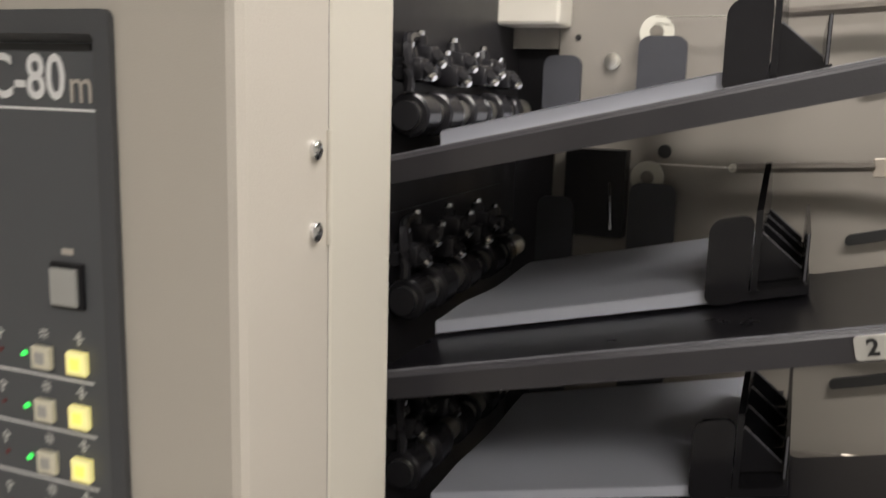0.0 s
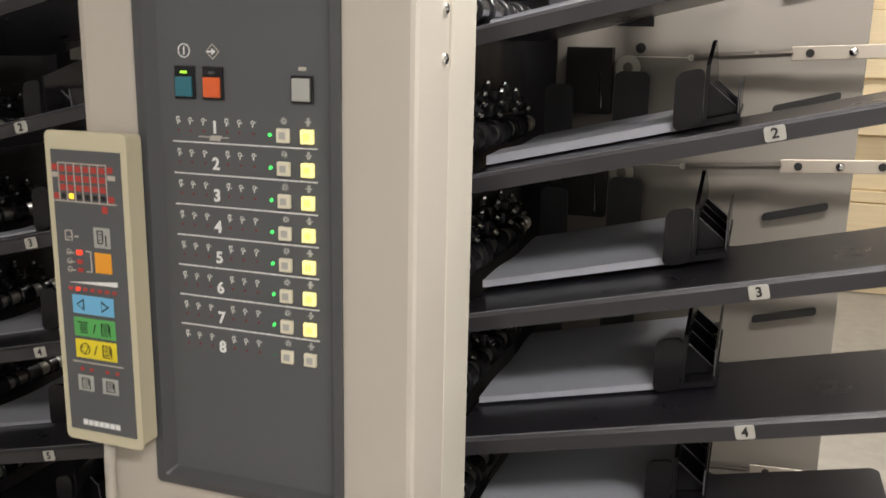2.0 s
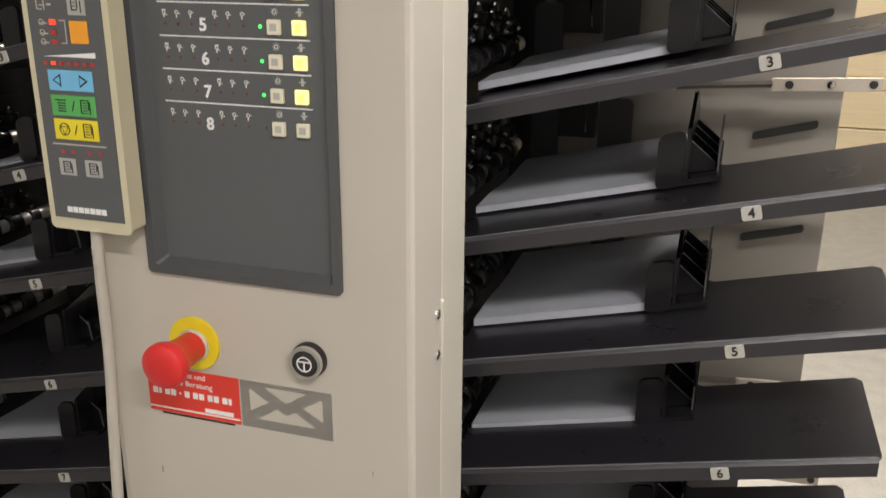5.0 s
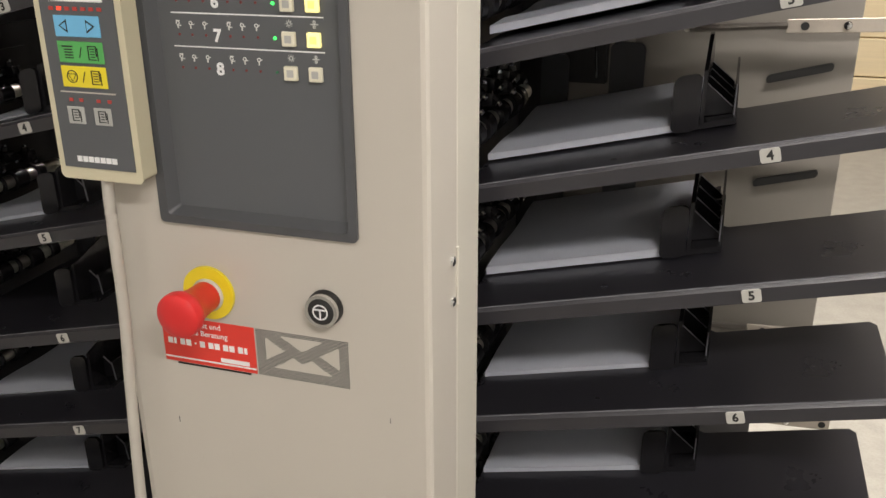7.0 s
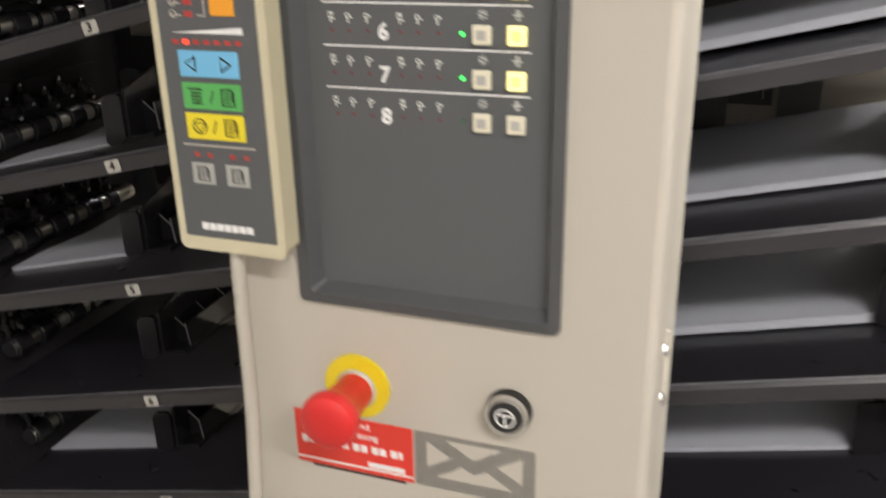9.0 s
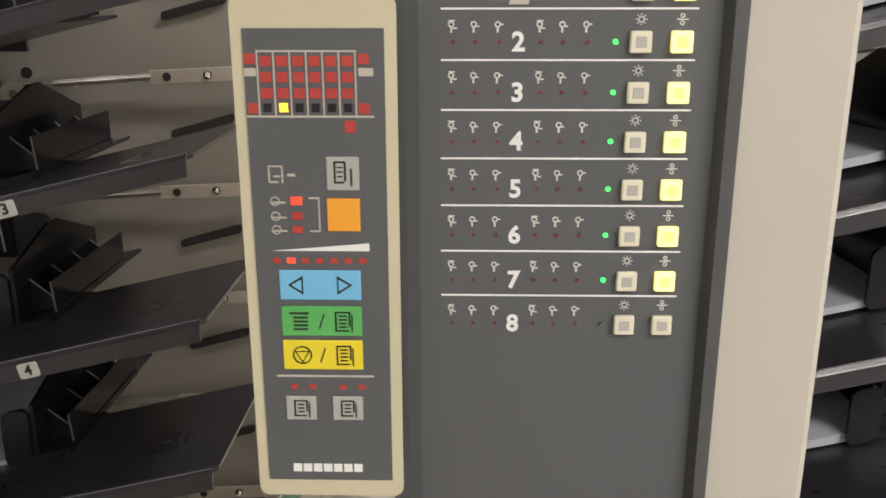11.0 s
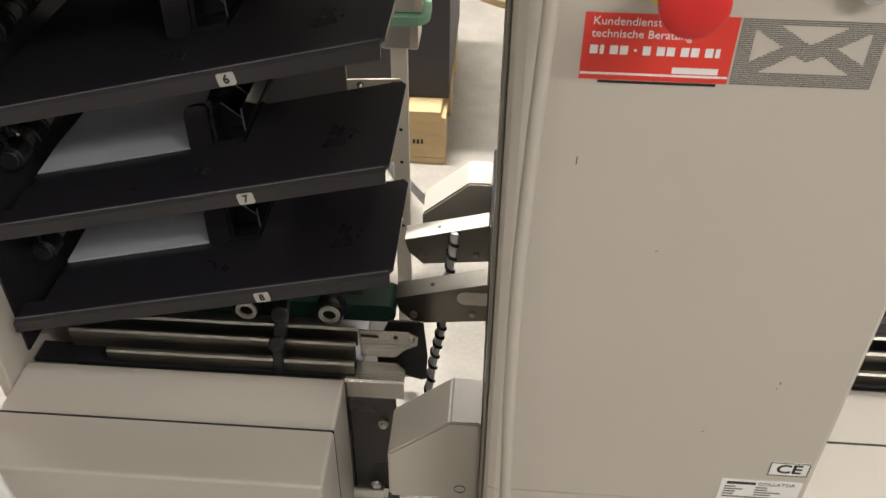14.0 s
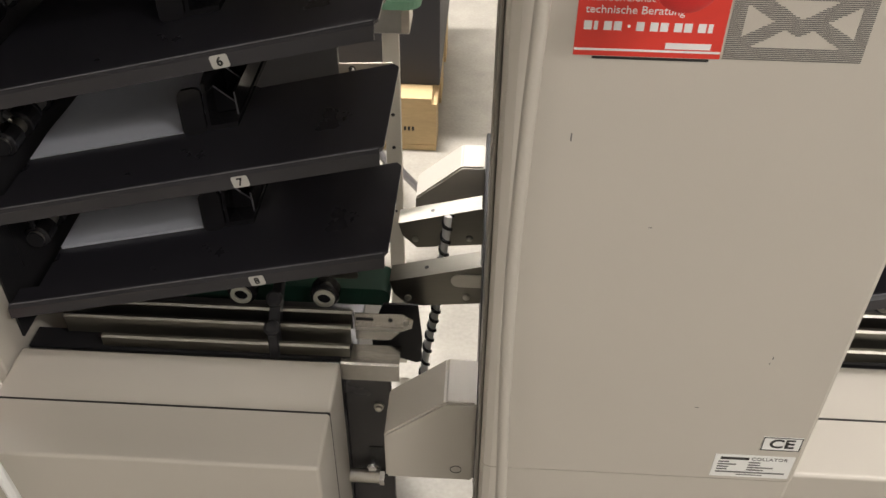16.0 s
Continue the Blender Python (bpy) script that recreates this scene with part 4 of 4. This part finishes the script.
# connecting boxes and steel chutes between column and tower
for y0, y1 in ((0.100, 0.180), (0.628, 0.702)):
    bm = bmesh.new()
    prism(bm, [(-0.2065, 0.885), (-0.247, 0.885), (-0.328, 0.815), (-0.328, 0.722), (-0.2065, 0.722)], "y", y0, y1)
    bmesh.ops.bevel(bm, geom=list(bm.edges), offset=0.003, segments=2, affect="EDGES")
    cb = part("coupling_box", bm, BEIGE, column, "beige coupling box with sloping corner")
    if y0 < 0.2:
        part("plug", ring(bmesh.new(), (-0.231, y0 - 0.0002, 0.748), (0, -1, 0), 0.008, 0.0072, 0.0006, 20), INK, cb)
part("cross_beam", cube(-0.2060, -0.12, 0.178, 0.72, 0.60, 0.90, bevel=0.004), BLACK, column)
for y0 in (0.362, 0.505):
    bm = bmesh.new()
    prism(bm, [(-0.346, 0.852), (-0.340, 0.828), (-0.316, 0.803), (-0.205, 0.815), (-0.205, 0.890)], "y", y0, y0 + 0.002)
    ch = part("chute", bm, DULL_STEEL, column, "brushed steel delivery chute")
    bm = bmesh.new()
    prism(bm, [(-0.346, 0.852), (-0.209, 0.8885), (-0.209, 0.8905), (-0.346, 0.854)], "y", y0 - 0.001, y0 + 0.036)
    fl = part("chute_flange", bm, DULL_STEEL, ch)
    part("flange_hole", rod(bmesh.new(), (-0.29, y0 + 0.018, 0.8686), (-0.2902, y0 + 0.018, 0.8696), 0.0035, seg=10), INK, fl)
    for x, z in ((-0.318, 0.822), (-0.228, 0.828)):
        part("chute_screw", lathe(bmesh.new(), [(0.0055, 0), (0.0055, 0.003), (0.002, 0.004)], (x, y0 - 0.0002, z), (0, -1, 0), 10), ZINC, ch)
    part("chute_bar", cube(-0.30, -0.205, y0 + 0.05, y0 + 0.062, 0.792, 0.804), BLACK, column)
# lead with a spiral wrap hanging in the gap
PATH_LEAD = curve_pts([(-0.262, 0.47, 0.90), (-0.272, 0.45, 0.80), (-0.280, 0.44, 0.72), (-0.296, 0.43, 0.62), (-0.31, 0.42, 0.45), (-0.32, 0.42, 0.30)], 10)
coil = part("wrapped_lead", tube(bmesh.new(), PATH_LEAD, 0.0065, 12), WHITE, column, "white lead with a black spiral wrap", smooth=True)
pts = []
for i in range(len(PATH_LEAD) - 1):
    for k in range(8):
        p = PATH_LEAD[i].lerp(PATH_LEAD[i + 1], k / 8)
        a = 2 * math.pi * (i * 8 + k) / 18
        pts.append(p + Vector((0.0070 * math.cos(a), 0.0070 * math.sin(a), 0)))
part("spiral_wrap", tube(bmesh.new(), pts, 0.0030, 5), RUBBER, coil, "black spiral cable wrap", smooth=True)
bm = bmesh.new()
prism(bm, [(-0.2395 + 0.0125 * math.cos(radians(a)), 0.862 + 0.0125 * math.sin(radians(a))) for a in range(90, 271, 20)] + [(-0.2055, 0.8495), (-0.2055, 0.8745)], "y", 0.3592, 0.3610)
part("chute_tab", bm, ZINC, column, "bright rounded steel tab")

# ---------------- remote key pad hung on the column ----------------
RX0, RX1, RZ0, RZ1 = -0.2137, -0.1213, 1.650, 1.972
remote = thing("key_pad", ((RX0 + RX1) / 2, -0.001, RZ0), "cream hand-held key pad with coloured keys, hung on the column", "key pad")
ox, oz = -(RX0 + RX1) / 2, -RZ0
bm = bmesh.new()
prism(bm, rounded(RX0, RX1, RZ0, RZ1, 0.004), "y", -0.0345, -0.0085)
bmesh.ops.translate(bm, verts=bm.verts, vec=(ox, 0.001, oz))
es_ = [e for e in bm.edges if all(v.co.y < -0.030 for v in e.verts)]
bmesh.ops.bevel(bm, geom=es_, offset=0.0025, segments=2, affect="EDGES")
shell = part("shell", bm, CREAM, remote, "cream plastic shell")
FX0, FX1, FZ0, FZ1 = RX0 + 0.0047, RX1 - 0.0047, RZ0 + 0.010, RZ1 - 0.016
RY = -0.0340
bm = cube(FX0 + ox, FX1 + ox, RY - 0.0006, RY + 0.0006, FZ0 + oz, FZ1 + oz)
face = part("face_film", bm, PANEL_GREY, remote, "dark grey printed face film")
fw, fh = FX1 - FX0, FZ1 - FZ0


def V(v):
    """Down the pad's face: even steps of the list below to their real places."""
    return float(np.interp(v, (0, .045, .208, .328, .42, .5, .53, .587, .671, .751, .802, .834, .856, .919, .965, 1), (0, .045, .175, .288, .379, .449, .477, .53, .613, .691, .742, .767, .79, .848, .955, 1)))


def on_face(name, u0, u1, v0, v1, material, t=0.0006, parent=None, label="", bevel=0.0):
    """A flat piece on the pad's face; u to the right and v down, from 0 to 1."""
    return part(name, cube(FX0 + ox + fw * u0, FX0 + ox + fw * u1, RY - 0.0006 - t, RY - 0.0006, FZ1 + oz - fh * V(v1), FZ1 + oz - fh * V(v0), bevel=bevel, seg=1), material, parent or face, label)


for c in range(6):
    for r in range(3):
        on_face("film_field", 0.115 + 0.116 * c, 0.195 + 0.116 * c, 0.055 + 0.040 * r, 0.080 + 0.040 * r, FILM_RED)
    on_face("film_lamp", 0.125 + 0.116 * c, 0.185 + 0.116 * c, 0.172, 0.194, LED_AMBER if c == 1 else BLACK)
for c in range(7):
    on_face("film_rule", 0.092 + 0.116 * c, 0.103 + 0.116 * c, 0.045, 0.205, STICKER_LIGHT, 0.0005)
on_face("film_rule", 0.092, 0.80, 0.042, 0.046, STICKER_LIGHT, 0.0005)
on_face("film_rule", 0.0, 0.92, 0.203, 0.208, STICKER_LIGHT, 0.0005)
for a in ((0.005, 0.085, 0.050, 0.075), (0.815, 0.89, 0.050, 0.075), (0.015, 0.085, 0.172, 0.198), (0.81, 0.89, 0.172, 0.198), (0.705, 0.785, 0.215, 0.24)):
    on_face("film_field", *a, FILM_RED)
on_face("film_mark", -0.01 + 0.01, 0.085, 0.085, 0.105, STICKER_LIGHT)
on_face("film_mark", 0.815, 0.92, 0.085, 0.105, STICKER_LIGHT)
on_face("pad_key", 0.56, 0.80, 0.292, 0.365, GREY_KEY, 0.0012, label="grey printed key", bevel=0.0005)
for a in ((0.615, 0.630, 0.302, 0.350), (0.690, 0.705, 0.302, 0.345), (0.615, 0.705, 0.302, 0.306), (0.615, 0.69, 0.346, 0.350), (0.735, 0.75, 0.318, 0.356), (0.64, 0.68, 0.314, 0.317), (0.64, 0.68, 0.324, 0.327), (0.64, 0.68, 0.334, 0.337)):
    on_face("film_mark", *a, INK, 0.0015)
for a in ((0.13, 0.142, 0.312, 0.350), (0.228, 0.24, 0.312, 0.350), (0.13, 0.24, 0.312, 0.316), (0.13, 0.20, 0.346, 0.350), (0.17, 0.22, 0.334, 0.338), (0.27, 0.33, 0.330, 0.336)):
    on_face("film_mark", *a, STICKER_LIGHT)
for r, m in enumerate((LED_RED, FILM_RED, FILM_RED)):
    on_face("film_lamp", 0.29, 0.37, 0.380 + 0.033 * r, 0.396 + 0.033 * r, m, 0.001)
    part("film_mark", ring(bmesh.new(), (FX0 + ox + fw * 0.17, RY - 0.0006, FZ1 + oz - fh * V(0.389 + 0.033 * r)), (0, -1, 0), 0.0030, 0.0023, 0.0005, 12), STICKER_LIGHT, face)
    on_face("film_mark", 0.15, 0.25, 0.390 + 0.033 * r, 0.394 + 0.033 * r, STICKER_LIGHT)
on_face("film_rule", 0.42, 0.50, 0.380, 0.384, STICKER_LIGHT)
on_face("film_rule", 0.42, 0.50, 0.456, 0.460, STICKER_LIGHT)
on_face("film_rule", 0.49, 0.50, 0.384, 0.456, STICKER_LIGHT)
on_face("pad_key", 0.555, 0.80, 0.382, 0.458, FILM_ORANGE, 0.0012, label="orange printed key", bevel=0.0005)
bm = bmesh.new()
prism(bm, [(FX0 + ox + fw * 0.13, FZ1 + oz - fh * V(0.507)), (FX0 + ox + fw * 0.86, FZ1 + oz - fh * V(0.507)), (FX0 + ox + fw * 0.86, FZ1 + oz - fh * V(0.488))], "y", RY - 0.0011, RY - 0.0006)
part("speed_wedge", bm, WHITE, face)
for c in range(7):
    on_face("film_lamp", 0.13 + 0.108 * c, 0.19 + 0.108 * c, 0.524, 0.536, LED_RED if c == 1 else FILM_RED, 0.0008)
def page(u0, u1, v0, v1, lines):
    """A printed sheet of paper: an outline with text lines and a pen stroke beside it."""
    for a in ((u0, u0 + 0.012, v0, v1), (u1 - 0.03, u1 - 0.018, v0, v1 - 0.012), (u0, u1 - 0.018, v0, v0 + 0.003), (u0, u1 - 0.03, v1 - 0.003, v1), (u1 - 0.01, u1, v0 + 0.006, v1 + 0.002)):
        on_face("key_print", *a, INK, 0.0017)
    for k in range(lines):
        y = v0 + (v1 - v0) * (k + 1) / (lines + 1.4)
        on_face("key_print", u0 + 0.03, u1 - 0.045, y, y + 0.003, INK, 0.0017)


for v0, m, lab in ((0.552, FILM_BLUE, "blue printed key"), (0.636, FILM_GREEN, "green printed key"), (0.716, FILM_YELLOW, "yellow printed key")):
    k3 = on_face("pad_key", 0.17, 0.79, v0, v0 + 0.070, m, 0.0012, label=lab, bevel=0.0006)
    if m is FILM_BLUE:
        for sgn, u in ((-1, 0.30), (1, 0.66)):
            bm = bmesh.new()
            for s, mm in ((1.0, INK),):
                prism(bm, [(FX0 + ox + fw * (u + sgn * 0.065), FZ1 + oz - fh * V(v0 + 0.035)), (FX0 + ox + fw * (u - sgn * 0.05), FZ1 + oz - fh * V(v0 + 0.013)), (FX0 + ox + fw * (u - sgn * 0.05), FZ1 + oz - fh * V(v0 + 0.057))], "y", RY - 0.0022, RY - 0.0018)
            tri = part("arrow", bm, INK, face)
            bm = bmesh.new()
            prism(bm, [(FX0 + ox + fw * (u + sgn * 0.038), FZ1 + oz - fh * V(v0 + 0.035)), (FX0 + ox + fw * (u - sgn * 0.038), FZ1 + oz - fh * V(v0 + 0.0215)), (FX0 + ox + fw * (u - sgn * 0.038), FZ1 + oz - fh * V(v0 + 0.0485))], "y", RY - 0.0026, RY - 0.0022)
            part("arrow_fill", bm, FILM_BLUE, face)
    else:
        page(0.585, 0.72, v0 + 0.012, v0 + 0.058, 4)
        bm = bmesh.new()
        prism(bm, [(FX0 + ox + fw * 0.455, FZ1 + oz - fh * V(v0 + 0.052)), (FX0 + ox + fw * 0.467, FZ1 + oz - fh * V(v0 + 0.052)), (FX0 + ox + fw * 0.507, FZ1 + oz - fh * V(v0 + 0.018)), (FX0 + ox + fw * 0.495, FZ1 + oz - fh * V(v0 + 0.018))], "y", RY - 0.0022, RY - 0.0018)
        part("key_print", bm, INK, face)
        if m is FILM_GREEN:
            on_face("key_print", 0.235, 0.385, v0 + 0.014, v0 + 0.018, INK, 0.0017)
            for k in range(4):
                on_face("key_print", 0.265, 0.375, v0 + 0.024 + 0.009 * k, v0 + 0.028 + 0.009 * k, INK, 0.0017)
        else:
            c3 = (FX0 + ox + fw * 0.32, RY - 0.0018, FZ1 + oz - fh * V(v0 + 0.035))
            part("key_print", ring(bmesh.new(), c3, (0, -1, 0), 0.0062, 0.0054, 0.0005, 20), INK, face)
            for q in range(3):
                a0, a1 = radians(270 + 120 * q), radians(390 + 120 * q)
                part("key_print", rod(bmesh.new(), (c3[0] + 0.005 * math.cos(a0), c3[1] - 0.0003, c3[2] + 0.005 * math.sin(a0)), (c3[0] + 0.005 * math.cos(a1), c3[1] - 0.0003, c3[2] + 0.005 * math.sin(a1)), 0.00035, seg=4), INK, face)
on_face("film_rule", 0.11, 0.87, 0.800, 0.805, STICKER_LIGHT)
for u in (0.22, 0.36, 0.60, 0.75):
    on_face("film_lamp", u, u + 0.05, 0.828, 0.840, FILM_RED, 0.0008)
for u in (0.17, 0.54):
    k3 = on_face("pad_key", u, u + 0.24, 0.856, 0.915 + 0.004, GREY_KEY, 0.0012, label="grey printed key", bevel=0.0005)
    page(u + 0.065, u + 0.19, 0.866, 0.908, 3)
for k in range(7):
    on_face("maker_mark", 0.20 + 0.082 * k, 0.268 + 0.082 * k, 0.968, 0.983, WHITE)
part("hanger", cube(-0.02, 0.03, -0.0065, 0.0005, 0.20, 0.26), BEZEL, remote)

# key pad cable
bm = tube(bmesh.new(), curve_pts([(-0.172, -0.020, 1.656), (-0.172, -0.024, 1.62), (-0.174, -0.024, 1.50), (-0.178, -0.028, 1.40), (-0.182, -0.034, 1.25), (-0.181, -0.040, 1.10), (-0.177, -0.046, 0.95), (-0.170, -0.065, 0.60), (-0.158, -0.09, 0.20), (-0.16, -0.10, 0.007)], 8), 0.0062, 12)
tagged(part("key_pad_cable", bm, CABLE, smooth=True), "grey-beige cable hanging down from the key pad", "cable")

bm = tube(bmesh.new(), curve_pts([(-0.905, 0.14, 0.86), (-0.87, 0.06, 0.85), (-0.835, 0.035, 0.80), (-0.815, 0.02, 0.70), (-0.81, 0.015, 0.45), (-0.82, 0.01, 0.15), (-0.84, 0.0, 0.008)], 8), 0.0075, 10)
tagged(part("white_cable", bm, BIN_WHITE, smooth=True), "white mains cable hanging beside the machine base", "cable")

# ---------------- behind the machine ----------------
pallet = thing("pallet", (-0.95, 2.0, 0), "pale wooden pallet on the floor", "pallet")
for y in (0.0, 0.33, 0.66):
    for x in (-0.5, 0.0, 0.43):
        part("block", cube(x, x + 0.145, y + 0.002, y + 0.14, 0.022, 0.165, bevel=0.002, seg=1), PALLET, pallet)
    part("bottom_board", cube(-0.5, 0.575, y, y + 0.14, 0, 0.0215), PALLET, pallet)
    part("stringer_board", cube(-0.5, 0.577, y, y + 0.14, 0.1655, 0.1875), PALLET, pallet)
for k in range(8):
    part("deck_board", cube(-0.5 + 0.135 * k, -0.385 + 0.135 * k, -0.003, 0.80, 0.188, 0.212, bevel=0.002, seg=1), PALLET, pallet)
for k, w in enumerate((0.006, 0.006, 0.006)):
    part("stamp_bar", cube(0.462 + 0.014 * k, 0.470 + 0.014 * k, 0.0006, 0.0024, 0.080, 0.096), INK, pallet)
bm = cube(-1.42, -0.368, 2.09, 2.75, 0.2125, 0.78, bevel=0.003)
tagged(part("black_carton", bm, CARD_BLACK), "large matt black carton standing on the pallet", "carton")
bn = thing("storage_bin", (-0.60, 2.28, 0.7805), "white plastic storage bin on the black carton", "bin")
bm = bmesh.new()
a = [(-0.24, -0.17, 0), (0.225, -0.17, 0), (0.225, 0.22, 0), (-0.24, 0.22, 0)]
lo = [bm.verts.new(p) for p in a]
hi = [bm.verts.new((p[0] * 1.06, p[1] * 1.06, 0.29)) for p in a]
hi2 = [bm.verts.new((p[0] * 1.02, p[1] * 1.02, 0.29)) for p in a]
lo2 = [bm.verts.new((p[0] * 0.96, p[1] * 0.96, 0.006)) for p in a]
bm.faces.new(lo)
bm.faces.new(lo2)
for r1, r2 in ((lo, hi), (hi, hi2), (hi2, lo2)):
    for k in range(4):
        bm.faces.new((r1[k], r1[(k + 1) % 4], r2[(k + 1) % 4], r2[k]))
part("body", bm, BIN_WHITE, bn)
part("rim", cube(-0.27, 0.252, -0.196, -0.182, 0.255, 0.295, bevel=0.003), BIN_WHITE, bn)
for x in (-0.12, 0.0, 0.12):
    part("rib", cube(x, x + 0.012, -0.186, -0.170, 0.02, 0.254, bevel=0.002, seg=1), BIN_WHITE, bn)
bm = tube(bmesh.new(), curve_pts([(-1.0, 1.6, 1.02), (-0.70, 1.6, 1.01), (-0.474, 1.6, 0.93), (-0.34, 1.6, 0.845), (-0.216, 1.6, 0.795), (0.0, 1.62, 0.72), (0.2, 1.65, 0.40), (0.35, 1.65, 0.02)], 8), 0.017, 12)
tagged(part("suction_hose", bm, HOSE, smooth=True), "sand-coloured flexible hose behind the machine", "hose")
bm = tube(bmesh.new(), curve_pts([(-0.36, 1.72, 1.06), (-0.30, 1.70, 0.99), (-0.22, 1.70, 0.88), (-0.1, 1.7, 0.80), (0.05, 1.72, 0.5), (0.12, 1.75, 0.02)], 8), 0.014, 12)
tagged(part("suction_hose", bm, HOSE, smooth=True), "second sand-coloured hose bending down to the floor", "hose")

bm = tube(bmesh.new(), curve_pts([(-0.62, 2.05, 0.013), (-0.53, 1.88, 0.020), (-0.504, 1.79, 0.086), (-0.40, 1.485, 0.213), (-0.30, 1.15, 0.38), (-0.19, 0.80, 0.58), (-0.17, 0.715, 0.62)], 8), 0.012, 10)
tagged(part("power_cable", bm, BASE_GREY, smooth=True), "dark grey cable rising from the floor behind the column", "cable")

# stacks of paper stock far behind
random.seed(4)
for sx, wdt, yy, cnt in ((0.55, 1.25, 7.75, 13), (1.95, 1.2, 7.9, 12)):
    stack = thing("paper_pallet", (sx, yy, 0), "tall stack of cream paper stock in layers", "paper stock", "stacks of paper stock")
    z = 0.0
    for k in range(cnt):
        h = random.choice((0.11, 0.16, 0.24, 0.33))
        dx, dy = random.uniform(-0.05, 0.05), random.uniform(-0.09, 0.06)
        part("ream_layer", cube(dx, wdt + dx, dy, 0.8 + dy, z, z + h - 0.012, bevel=0.004, seg=1), STOCK, stack)
        part("spacer", cube(0.02, wdt - 0.02, 0.02, 0.78, z + h - 0.0118, z + h - 0.0002), PALLET, stack)
        z += h
